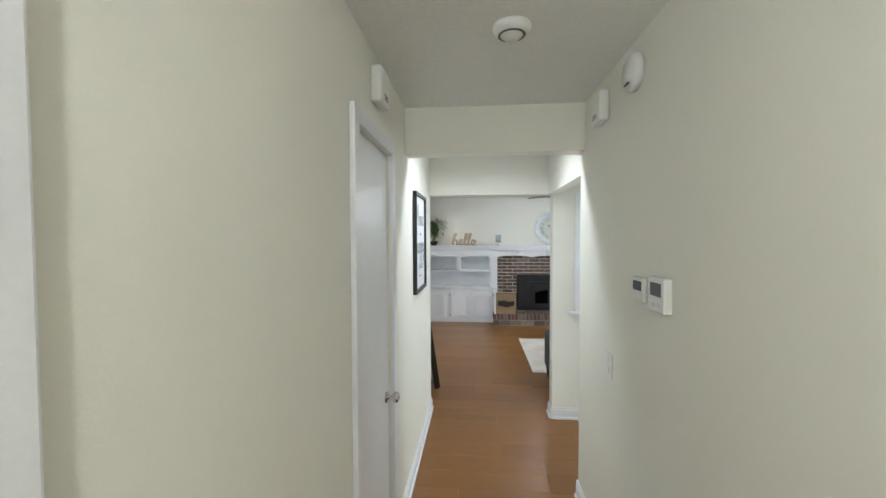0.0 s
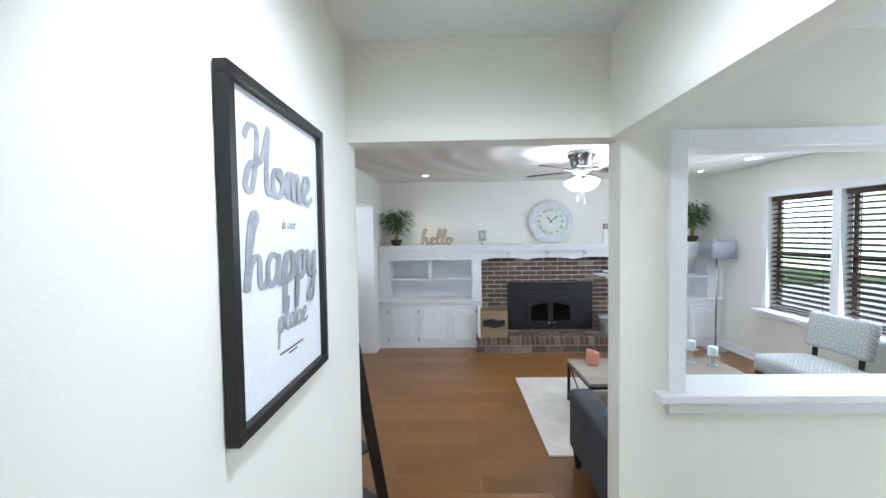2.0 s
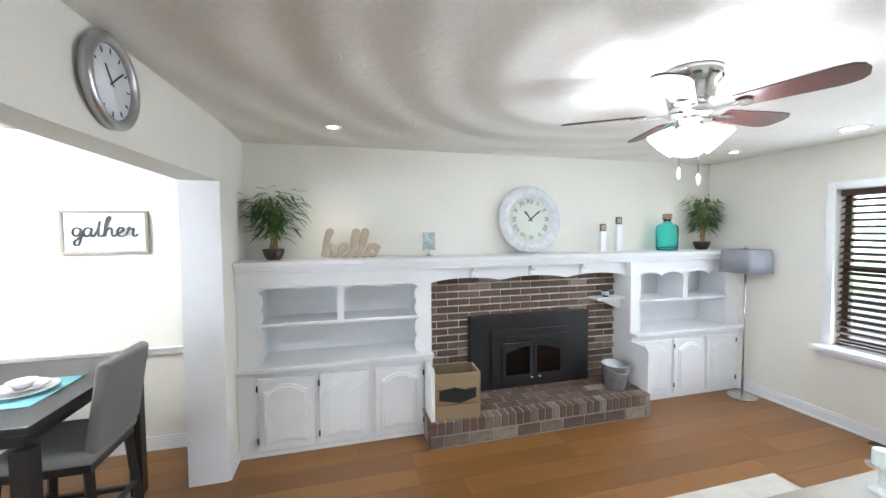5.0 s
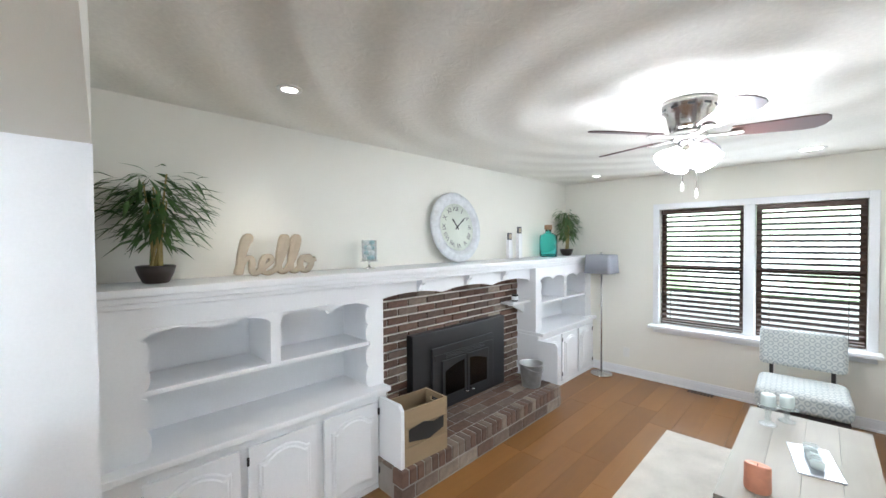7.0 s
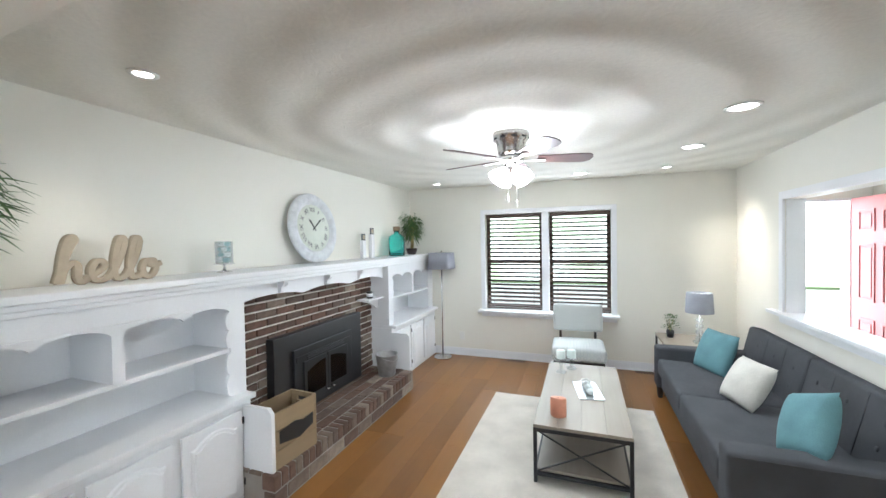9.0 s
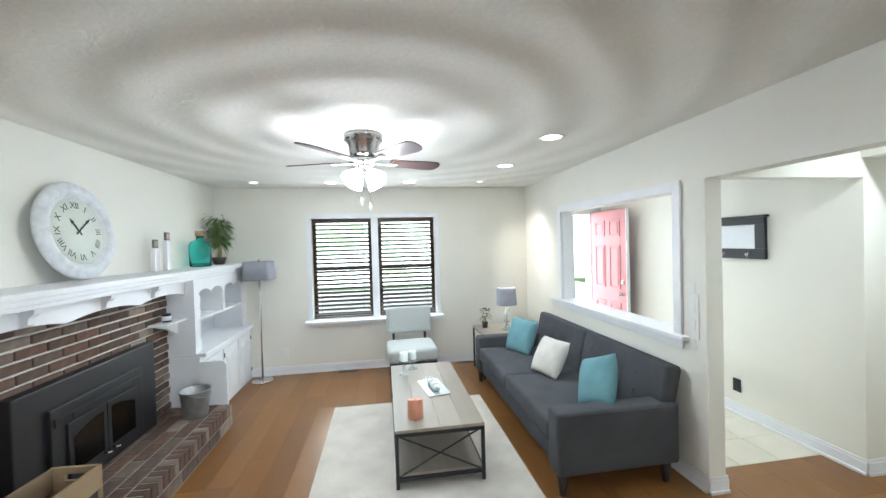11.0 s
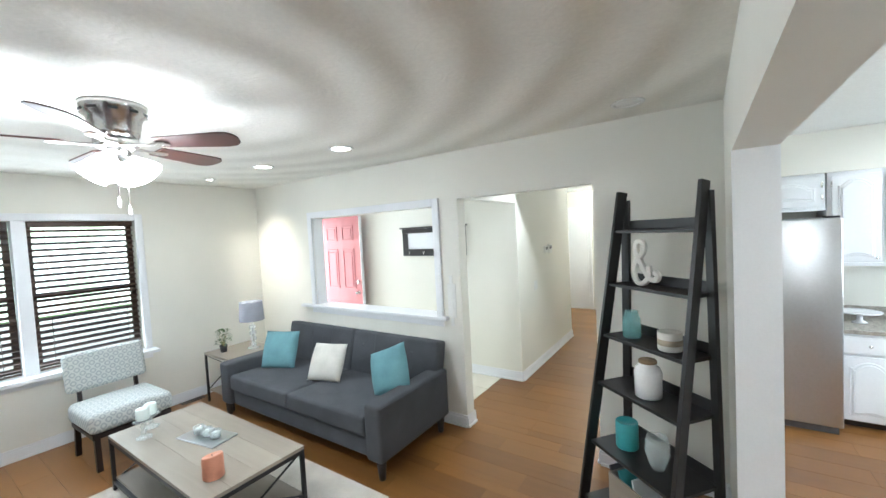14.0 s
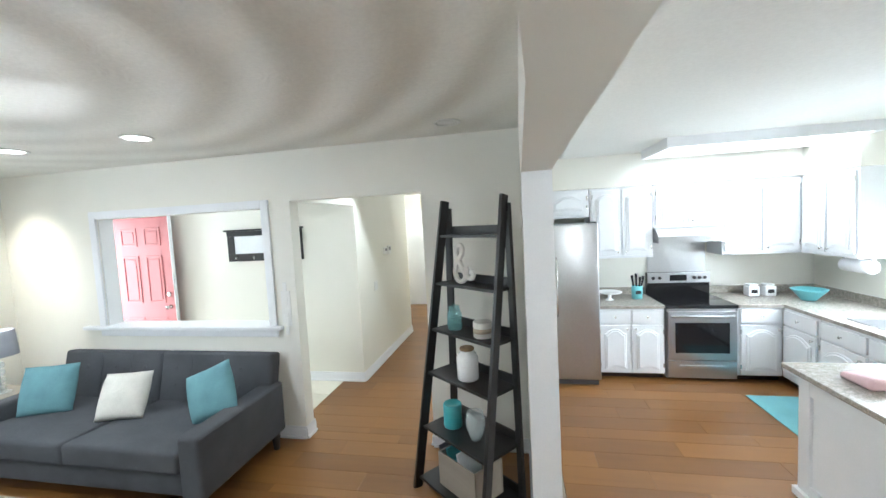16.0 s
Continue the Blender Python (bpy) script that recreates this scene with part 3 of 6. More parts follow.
def scallop(x0, x1, ztop, zlow, arches, y0, y1):
    """A valance whose lower edge rises in shallow arches with small cusps between."""
    pts = [(x0, ztop), (x0, zlow)]
    for i in range(1, 40):
        u = i / 40
        s = abs(math.sin(math.pi * u * arches)) ** 0.55
        pts.append((x0 + (x1 - x0) * u, zlow + 0.042 * s))
    pts += [(x1, zlow), (x1, ztop)]
    return prism(bmesh.new(), pts, "y", y0, y1)


def scallop_side(z0, z1, x0, sign, y0, y1):
    pts = [(x0, z0)]
    for i in range(1, 24):
        u = i / 24
        pts.append((x0 + sign * (0.012 + 0.022 * abs(math.sin(math.pi * u * 2)) ** 0.6), z0 + (z1 - z0) * u))
    pts.append((x0, z1))
    return prism(bmesh.new(), pts, "y", y0, y1)


# ---- living room: built-in shelves and fireplace ----
def bookcase(x0, x1, ox0, ox1, div, doors, label):
    t = thing("built_in_bookcase", x0, 6.36, 0, label, "bookcase", group="shelves beside the fireplace")
    w, d = x1 - x0, 0.388
    part("base", B((0, 0.004, 0.0, w, d, 0.655)), WHITE, t)
    part("ledge", B((0, -0.05, 0.656, w, d, 0.69), bev=0.006), WHITE, t)
    part("plinth", B((0, -0.008, 0.0, w, 0.003, 0.035), bev=0.003), WHITE, t)
    a, b, f = ox0 - x0, ox1 - x0, 0.035
    part("side_panel", B((0, f, 0.69, a, d, 1.385)), WHITE, t)
    part("side_panel", B((b, f, 0.69, w, d, 1.385)), WHITE, t)
    part("back_panel", B((a, d - 0.012, 0.69, b, d, 1.385)), WHITE, t)
    part("top_rail", B((a, f, 1.29, b, d - 0.013, 1.385)), WHITE, t)
    part("shelf", B((a, f + 0.015, 0.975, b, d - 0.013, 1.0), bev=0.003), WHITE, t)
    q = div - x0
    part("divider", B((q - 0.027, f, 1.001, q + 0.027, d - 0.013, 1.289)), WHITE, t)
    part("valance", scallop(a, q - 0.027, 1.289, 1.235, 2, f, f + 0.02), WHITE, t)
    part("valance", scallop(q + 0.027, b, 1.289, 1.235, 2, f, f + 0.02), WHITE, t)
    for z0, z1 in ((0.69, 0.974), (1.001, 1.235)):
        part("side_trim", scallop_side(z0, z1, a, 1, f, f + 0.02), WHITE, t)
        part("side_trim", scallop_side(z0, z1, b, -1, f, f + 0.02), WHITE, t)
    for i, (p, r, h) in enumerate(doors):
        cabinet_door(t, p - x0, r - x0, 0.05, 0.60, 0.0, h)
    return t


bookcase(-1.271, 0.22, -1.12, 0.11, -0.52, ((-1.13, -0.73, "l"), (-0.69, -0.31, "l"), (-0.26, 0.13, "r")), "white painted built-in bookcase with scalloped shelves and three doors")
bookcase(2.23, 3.598, 2.32, 3.46, 2.90, ((2.28, 2.68, "l"), (2.72, 3.10, "l"), (3.14, 3.52, "r")), "white painted built-in bookcase beside the floor lamp")
mant = thing("mantel_shelf", -1.271, 6.36, 1.386, "long white moulded mantel shelf across both bookcases", "mantel")
part("shelf_board", B((0, -0.025, 0.058, 4.868, 0.388, 0.094), bev=0.006), WHITE, mant)
part("crown_moulding", B((0, -0.002, 0.028, 4.868, 0.388, 0.057), (0, 0.015, 0.0, 4.868, 0.388, 0.0275), bev=0.007), WHITE, mant)
part("fascia", scallop(1.492, 3.50, -0.001, -0.14, 3, 0.11, 0.13), WHITE, mant)
part("backing_board", B((1.492, 0.131, -0.09, 3.50, 0.26, -0.001)), WHITE, mant)
for x in (1.893, 2.453, 2.993):
    part("corbel", prism(bmesh.new(), [(0.11, -0.001), (0.045, -0.001), (0.05, -0.03), (0.075, -0.05), (0.08, -0.085), (0.11, -0.1)], "x", x - 0.022, x + 0.022), WHITE, mant)
for x, y1, turn in ((0.165, 0.0, 1), (2.205, 0.0, 1)):
    g = thing("hearth_side_panel", x, 6.12, 0.0, "short white board beside the brick hearth", "panel", group="boards beside the hearth")
    part("board", prism(bmesh.new(), [(0, 0), (0.238, 0), (0.238, 0.62), (0.03, 0.62), (0, 0.585)], "x", -0.014, 0.014), WHITE, g)
br = thing("corner_shelf", 1.90, 6.46, 0.93, "small white scalloped bracket shelf on the brickwork", "shelf")
part("shelf_board", B((0, 0, 0.085, 0.328, 0.155, 0.105), bev=0.004), WHITE, br)
part("bracket", prism(bmesh.new(), [(0.03, 0.084), (0.328, 0.084), (0.328, -0.03), (0.29, -0.03), (0.25, 0.0), (0.2, 0.02), (0.15, 0.05), (0.08, 0.06)], "y", 0.08, 0.11), WHITE, br)
dish = thing("candle_jar", 2.05, 6.54, 1.035, "small dark candle jar with pale label on shelf", "candle")
part("jar", lathe(bmesh.new(), [(0.03, 0), (0.034, 0.005), (0.034, 0.07), (0.03, 0.075)]), BLACK, dish)
part("label_band", lathe(bmesh.new(), [(0.035, 0.015), (0.035, 0.055)]), PAPER, dish)

stove = thing("fireplace_insert", 0.62, 6.52, 0.212, "black iron fireplace insert with two arched glass doors", "fireplace")
part("surround", B((0, 0.03, 0, 1.25, 0.11, 0.70), bev=0.008), BLACK, stove)
part("inner_frame", B((0.2, 0.005, 0.05, 1.03, 0.03, 0.56), bev=0.006), BLACK, stove)
part("top_rail", B((0.22, -0.004, 0.45, 1.01, 0.005, 0.50), bev=0.003), BLACK, stove)
for x0, x1, lift in ((0.30, 0.614, 1), (0.622, 0.936, -1)):
    d = part("door", B((x0, -0.012, 0.08, x1, 0.004, 0.44), bev=0.005), BLACK, stove)
    zl, zr = (0.345, 0.40) if lift > 0 else (0.40, 0.345)
    pane = [(x0 + 0.035, 0.14), (x1 - 0.035, 0.14)] + [(x1 - 0.035 - (x1 - x0 - 0.07) * k / 8, zr + (zl - zr) * math.sin(math.pi * k / 16) if lift < 0 else zl + (zr - zl) * math.cos(math.pi * k / 16)) for k in range(9)]
    part("glass_pane", prism(bmesh.new(), pane, "y", -0.0155, -0.0125), SOOT, d)
for x in (0.58, 0.66):
    part("handle", rod(bmesh.new(), [(x, -0.012, 0.12), (x, -0.04, 0.115), (x + 0.02, -0.045, 0.11)], 0.008), CHROME, stove)
part("louvre", B(*[(0.34, -0.012, 0.455 + 0.013 * i, 0.88, -0.0045, 0.462 + 0.013 * i) for i in range(3)]), BLACK, stove)

crate = thing("wooden_crate", 0.37, 6.225, 0.212, "old open wooden crate with faded dark label standing on the hearth", "crate", turn=-4)
for s in (-1, 1):
    for z in (0.0, 0.125, 0.25):
        part("board", B((-0.17, s * 0.11 - 0.007, z, 0.17, s * 0.11 + 0.007, z + 0.118), bev=0.002), CRATEWOOD, crate)
    part("end_board", B((s * 0.178 - 0.009, -0.117, 0, s * 0.178 + 0.009, 0.117, 0.30), bev=0.002), CRATEWOOD, crate)
    part("end_board", B((s * 0.178 - 0.009, -0.117, 0.335, s * 0.178 + 0.009, 0.117, 0.368), (s * 0.178 - 0.009, -0.117, 0.30, s * 0.178 + 0.009, -0.05, 0.335), (s * 0.178 - 0.009, 0.05, 0.30, s * 0.178 + 0.009, 0.117, 0.335)), CRATEWOOD, crate)
part("bottom_board", B((-0.168, -0.1, 0.001, 0.168, 0.1, 0.012)), CRATEWOOD, crate)
part("printed_label", prism(bmesh.new(), [(-0.15, 0.16), (0.02, 0.13), (0.15, 0.17), (0.15, 0.25), (0.06, 0.235), (-0.02, 0.26), (-0.15, 0.24)], "y", -0.1205, -0.1185), INK, crate, "worn dark printed label")
bucket = thing("metal_bucket", 1.98, 6.30, 0.212, "galvanised metal bucket standing on the brick hearth", "bucket")
part("body", lathe(bmesh.new(), [(0.088, 0), (0.092, 0.01), (0.118, 0.222), (0.124, 0.226), (0.122, 0.232), (0.114, 0.228), (0.088, 0.012), (0.0, 0.012)], n=32), ZINC, bucket)
part("handle", rod(bmesh.new(), [(-0.12 * math.cos(a), -0.055 * math.sin(a) - 0.07 * math.sin(a), 0.215 - 0.05 * math.sin(a)) for a in [math.pi * i / 10 for i in range(11)]], 0.004), ZINC, bucket)


# ---- things on the mantel ----
MZ = 1.481


def bamboo(x, y, height, spread, seed, label):
    rnd = random.Random(seed)
    t = thing("bamboo_plant", x, y, MZ, label, "plant", group="bamboo plants on the mantel")
    part("pot", lathe(bmesh.new(), [(0.045, 0), (0.055, 0.004), (0.075, 0.05), (0.084, 0.085), (0.078, 0.088), (0.07, 0.07), (0, 0.068)], n=28), POT, t)
    leaves = bmesh.new()
    for k in range(7):
        a = rnd.uniform(0, 6.28)
        lean = rnd.uniform(0.02, 0.09)
        tip = Vector((lean * math.cos(a) + rnd.uniform(-0.02, 0.02), 0.5 * lean * math.sin(a), height * rnd.uniform(0.62, 0.92)))
        root = Vector((rnd.uniform(-0.03, 0.03), rnd.uniform(-0.03, 0.03), 0.068))
        part("stalk", rod(bmesh.new(), [root, root.lerp(tip, 0.5) + Vector((0.008, 0, 0)), tip], 0.0075, 7, 0.004), STALK, t)
        for i in range(50):
            f = 0.38 + 0.62 * rnd.random() ** 0.8
            p = root.lerp(tip, f)
            b = rnd.uniform(0, 6.28)
            reach = rnd.uniform(0.02, 1.0) * spread * (0.5 + 0.6 * f)
            c = p + Vector((math.cos(b) * reach, math.sin(b) * reach * 0.5, rnd.uniform(-0.03, 0.06)))
            c.y = min(c.y, 0.10)
            d = Vector((math.cos(b) + rnd.uniform(-0.4, 0.4), 0.6 * math.sin(b) + rnd.uniform(-0.3, 0.3), rnd.uniform(-0.75, 0.35))).normalized()
            ln, wd = rnd.uniform(0.08, 0.16), rnd.uniform(0.008, 0.0145)
            s = d.cross(Vector((rnd.uniform(-0.3, 0.3), rnd.uniform(-0.3, 0.3), 1))).normalized() * wd
            mid, end = c + d * ln * 0.4, c + d * ln - Vector((0, 0, ln * 0.22))
            for q in (c, mid, end):
                q.y = min(q.y, 0.135)
            v = [leaves.verts.new(q) for q in (c, mid + s, end, mid - s, mid + Vector((0, 0, 0.003)))]
            for i0, i1, i2 in ((0, 1, 4), (1, 2, 4), (2, 3, 4), (3, 0, 4)):
                leaves.faces.new((v[i0], v[i1], v[i2]))
    part("foliage", leaves, LEAF, t)["kind"] = "stuff"
    return t


bamboo(-1.03, 6.58, 0.60, 0.19, 3, "tall artificial bamboo plant in dark bowl on the mantel")
bamboo(3.33, 6.60, 0.64, 0.17, 8, "smaller artificial bamboo plant in dark pot by the corner")
hello = thing("hello_sign", -0.42, 6.60, MZ, "pale driftwood cut-out word sign reading hello", "sign")
part("letters", moved(script("hello", 0.205, 0.034, 0.03, 0.3), Matrix.Translation((0, 0, 0.016))), DRIFT, hello)
cs = thing("candle_stand", 0.25, 6.60, MZ, "glass hurricane candle stand with teal beads on a foot", "candle holder")
part("foot", lathe(bmesh.new(), [(0.045, 0), (0.046, 0.004), (0.01, 0.012), (0.008, 0.045), (0.012, 0.05), (0.065, 0.054), (0.065, 0.06), (0, 0.061)]), CHROME, cs)
part("glass_cylinder", lathe(bmesh.new(), [(0.056, 0.061), (0.056, 0.21), (0.053, 0.21), (0.053, 0.063)]), CLEAR, cs)
for i in range(4):
    for j, a in enumerate((0, 2.1, 4.2)):
        part("bead", lathe(bmesh.new(), [(0.0, 0), (0.016, 0.008), (0.02, 0.018), (0.016, 0.028), (0, 0.036)], 0.025 * math.cos(a + i), 0.025 * math.sin(a + i), 12, Matrix.Translation((0, 0, 0.064 + 0.037 * i))), WAX if (i + j) % 2 else TEALCERAMIC, cs)
clock = new("mantel_clock")
clock.matrix_world = Matrix.Translation((1.285, 6.67, MZ + 0.331)) @ Matrix.Rotation(radians(-7), 4, "X") @ Matrix.Rotation(radians(90), 4, "X")
tagged(clock, "large round distressed white clock with roman numerals leaning on the wall", "clock")
part("rim", lathe(bmesh.new(), [(0.225, -0.02), (0.325, -0.02), (0.332, 0.0), (0.318, 0.02), (0.295, 0.024), (0.282, 0.034), (0.262, 0.036), (0.247, 0.02), (0.237, 0.006), (0.225, 0.004)], n=64), RIM, clock)
part("dial", lathe(bmesh.new(), [(0.24, -0.015), (0.24, 0.004), (0.0, 0.0041)], n=64), FACE, clock)
for i, num in enumerate(("XII", "I", "II", "III", "IIII", "V", "VI", "VII", "VIII", "IX", "X", "XI")):
    bm = moved(lettering(num, 0.062, 0.001), Matrix.Rotation(radians(-90), 4, "X"))
    part("numeral", moved(bm, Matrix.Rotation(radians(-30 * i), 4, "Z") @ Matrix.Translation((0, 0.155, 0.0052))), GREYINK, clock)
for ang, ln, w in ((-37, 0.105, 0.014), (52, 0.15, 0.011)):
    part("hand", moved(prism(bmesh.new(), [(-0.006, -0.03), (0.006, -0.03), (w / 2, ln * 0.6), (w * 0.9, ln * 0.7), (0, ln), (-w * 0.9, ln * 0.7), (-w / 2, ln * 0.6)], "z", 0.007, 0.009), Matrix.Rotation(radians(-ang), 4, "Z")), INK, clock)
for x, h in ((2.08, 0.21), (2.27, 0.28)):
    ps = thing("photo_stand", x, 6.63, MZ, "white pillar photo stand with small dark picture on top", "photo stand", group="photo stands")
    part("pillar", B((-0.032, -0.022, 0, 0.032, 0.022, h), bev=0.006), CERAMIC, ps)
    part("picture", B((-0.034, -0.012, h, 0.034, 0.004, h + 0.075), bev=0.002), GREYINK, ps)
    part("print", B((-0.022, -0.0145, h + 0.012, 0.022, -0.0125, h + 0.06)), DRIFT, ps)
bt = thing("glass_bottle", 2.86, 6.60, MZ, "teal glass bottle with cork collar on the mantel", "bottle")
part("body", lathe(bmesh.new(), [(0.095, 0), (0.105, 0.008), (0.108, 0.22), (0.10, 0.26), (0.06, 0.285), (0.036, 0.295), (0.036, 0.33), (0.031, 0.33), (0.031, 0.292), (0.095, 0.25), (0.1, 0.2), (0.098, 0.015), (0, 0.012)], n=40), TEALGLASS, bt)
part("collar", lathe(bmesh.new(), [(0.037, 0.33), (0.046, 0.335), (0.046, 0.385), (0.04, 0.39), (0, 0.39)]), CORK, bt)

# ---- ceiling fan, downlights ----
fan = thing("ceiling_fan", FAN[0], FAN[1], H, "brushed nickel ceiling fan with five dark blades and four lit shades", "ceiling fan")
part("housing", lathe(bmesh.new(), [(0.0, 0), (0.135, -0.001), (0.138, -0.02), (0.13, -0.03), (0.125, -0.055), (0.11, -0.065), (0.10, -0.13), (0.085, -0.165), (0.0, -0.166)], n=40), CHROME, fan)
for i in range(10):
    a = 2 * math.pi * i / 10
    part("vent", moved(B((-0.018, -0.003, -0.006, 0.018, 0.003, 0.006), bev=0.002), Matrix.Rotation(a, 4, "Z") @ Matrix.Translation((0, -0.1285, -0.043))), BLACK, fan)
part("rotor", lathe(bmesh.new(), [(0.09, -0.167), (0.092, -0.2), (0.06, -0.215), (0, -0.216)], n=32), CHROME, fan)
for i in range(5):
    m = Matrix.Rotation(radians(72 * i), 4, "Z")
    arm = part("blade_arm", moved(prism(bmesh.new(), [(0.08, -0.02), (0.16, -0.012), (0.21, -0.03), (0.24, -0.025), (0.25, 0), (0.24, 0.025), (0.21, 0.03), (0.16, 0.012), (0.08, 0.02)], "z", -0.198, -0.19), m), CHROME, fan)
    pts = [(0.19, -0.05), (0.50, -0.07), (0.55, -0.066), (0.575, -0.045), (0.585, -0.01), (0.575, 0.035), (0.55, 0.06), (0.50, 0.07), (0.19, 0.05)]
    bl = moved(prism(bmesh.new(), pts, "z", -0.004, 0.003), m @ Matrix.Translation((0, 0, -0.184)) @ Matrix.Rotation(radians(-13), 4, "X"))
    part("blade", bl, FANWOOD, fan)
part("light_fitter", lathe(bmesh.new(), [(0.05, -0.217), (0.055, -0.25), (0.07, -0.265), (0.065, -0.285), (0.0, -0.29)], n=28), CHROME, fan)
for a in (45, 135, 225, 315):
    m = Matrix.Rotation(radians(a), 4, "Z") @ Matrix.Translation((0.055, 0, -0.262)) @ Matrix.Rotation(radians(-44), 4, "Y")
    part("shade", lathe(bmesh.new(), [(0.026, 0.0), (0.032, -0.015), (0.052, -0.05), (0.066, -0.08), (0.072, -0.10), (0.069, -0.10), (0.049, -0.052), (0.024, -0.012)], n=28, m=m), BULBGLASS, fan, "lit frosted glass shade")
for x, y, ln in ((0.02, -0.035, 0.20), (-0.035, 0.02, 0.165)):
    part("pull_chain", rod(bmesh.new(), [(x, y, -0.28), (x, y, -0.28 - ln)], 0.0018, 6), CHROME, fan)
    part("pull_knob", lathe(bmesh.new(), [(0.003, -0.28 - ln), (0.008, -0.30 - ln), (0.008, -0.325 - ln), (0.003, -0.333 - ln)], x, y, 10), PLASTIC, fan)


def recessed(x, y, r, lit=True):
    t = thing("recessed_light", x, y, H, "round white recessed ceiling light, lit" if lit else "round white recessed ceiling light, unlit", "ceiling light", group="recessed lights")
    part("trim_ring", lathe(bmesh.new(), [(r, 0.0), (r + 0.022, -0.001), (r + 0.02, -0.006), (r, -0.008), (r - 0.004, -0.004)], n=32), PLASTIC, t)
    part("lens", lathe(bmesh.new(), [(r, -0.001), (r - 0.002, -0.004), (0, -0.005)], n=32), LAMPDISC if lit else PLASTIC, t)


for x, y in BIG:
    recessed(x, y, 0.075)
for x, y in SMALL:
    recessed(x, y, 0.04)
recessed(-0.91, 2.95, 0.07, False)

# ---- window with blinds ----
def casing(name, label, y0, y1, z0, z1, x, w, proj, mulls=()):
    s = structure(name, B((x - proj, y0 - w, z0, x - 0.001, y0, z1 + w), (x - proj, y1, z0, x - 0.001, y1 + w, z1 + w), (x - proj, y0, z1, x - 0.001, y1, z1 + w), *[(x - proj, a, z0, x + 0.1, b, z1) for a, b in mulls], bev=0.004), WHITE, label, "window trim")
    return s


casing("window_1", "white painted casing round a double window", 3.93, 5.57, 0.69, 2.03, 3.6, 0.065, 0.022, ((4.70, 4.79),))
sill = structure("window_sill", B((3.46, 3.84, 0.655, 3.66, 5.66, 0.689), (3.575, 3.87, 0.59, 3.599, 5.63, 0.654), bev=0.006), WHITE, "white painted window sill", "window sill")
for y0, y1 in ((3.93, 4.70), (4.79, 5.57)):
    sash = thing("window_unit", 3.70, y0, 0.69, "brown window sash of two panes", "window", group="window sashes")
    w = y1 - y0
    for n0, q in (("rail", (0, 0, 0, 0.04, w, 0.05)), ("rail", (0, 0, 0.645, 0.04, w, 0.69)), ("rail", (0, 0, 1.295, 0.04, w, 1.34)), ("stile", (0, 0, 0.051, 0.04, 0.045, 1.294)), ("stile", (0, w - 0.045, 0.051, 0.04, w, 1.294))):
        part(n0, B(q, bev=0.004), BLINDWOOD, sash)
    for z0, z1 in ((0.051, 0.644), (0.691, 1.294)):
        part("pane", B((0.015, 0.046, z0, 0.021, w - 0.046, z1)), PANE, sash).visible_shadow = False
    bl = thing("window_blind", 3.645, y0 + 0.012, 0.70, "dark brown wooden slatted blind with open slats", "blind", group="window blinds")
    part("headrail", B((-0.028, 0, 1.275, 0.028, w - 0.024, 1.325), bev=0.004), BLINDWOOD, bl)
    part("bottom_rail", B((-0.024, 0, 0.0, 0.024, w - 0.024, 0.022), bev=0.004), BLINDWOOD, bl)
    sm = bpy.data.meshes.new("slat")
    bm = moved(B((-0.025, 0, -0.0018, 0.025, w - 0.024, 0.0018)), Matrix.Rotation(radians(-24), 4, "Y"))
    bm.to_mesh(sm)
    bm.free()
    sm.materials.append(BLINDWOOD)
    for i in range(22):
        o = new("slat", sm)
        o.location, o.parent = (0, 0, 0.055 + 0.0565 * i), bl
    for y in (0.1, w - 0.124):
        part("ladder_cord", rod(bmesh.new(), [(-0.026, y, 0.02), (-0.026, y, 1.28)], 0.0022, 6), BLINDWOOD, bl)

# ---- pass-through ----
structure("pass_through_trim", B((0.69, 2.601, 0.985, 0.759, 2.622, 2.05), (2.471, 2.601, 0.985, 2.54, 2.622, 2.05), (0.76, 2.601, 1.981, 2.47, 2.622, 2.05),
          (0.69, 2.458, 0.985, 0.759, 2.479, 2.05), (2.471, 2.458, 0.985, 2.54, 2.479, 2.05), (0.76, 2.458, 1.981, 2.47, 2.479, 2.05),
          (0.761, 2.482, 0.985, 0.772, 2.598, 1.98), (2.458, 2.482, 0.985, 2.469, 2.598, 1.98), bev=0.003), WHITE, "white painted trim round the pass-through", "trim")
structure("pass_through_sill", B((0.64, 2.42, 0.952, 2.70, 2.66, 0.984), (0.69, 2.601, 0.89, 2.54, 2.62, 0.951), (0.69, 2.46, 0.89, 2.54, 2.479, 0.951), bev=0.006), WHITE, "white painted sill of the pass-through", "sill")
structure("opening_trim_south", west_run(3.251, 3.268, 0, 2.044, -0.167, 0.002), WHITE, "white painted lining board of the kitchen opening", "trim")
structure("opening_trim_north", west_run(6.112, 6.129, 0, 2.044, -0.167, 0.077), WHITE, "white painted lining board of the kitchen opening", "trim")


def baseboard(x0, y0, x1, y1, out, height=0.085):
    """A two-step skirting along a wall; out is the side it stands proud on."""
    ox, oy = out
    q = lambda d, z0, z1: (min(x0, x1, x0 + ox * d, x1 + ox * d), min(y0, y1, y0 + oy * d, y1 + oy * d), z0, max(x0, x1, x0 + ox * d, x1 + ox * d), max(y0, y1, y0 + oy * d, y1 + oy * d), z1)
    structure("baseboard", B(q(0.014, 0.001, height), q(0.009, height, height + 0.02), q(0.024, 0.001, 0.02)), WHITE, "white painted baseboard", "baseboard")


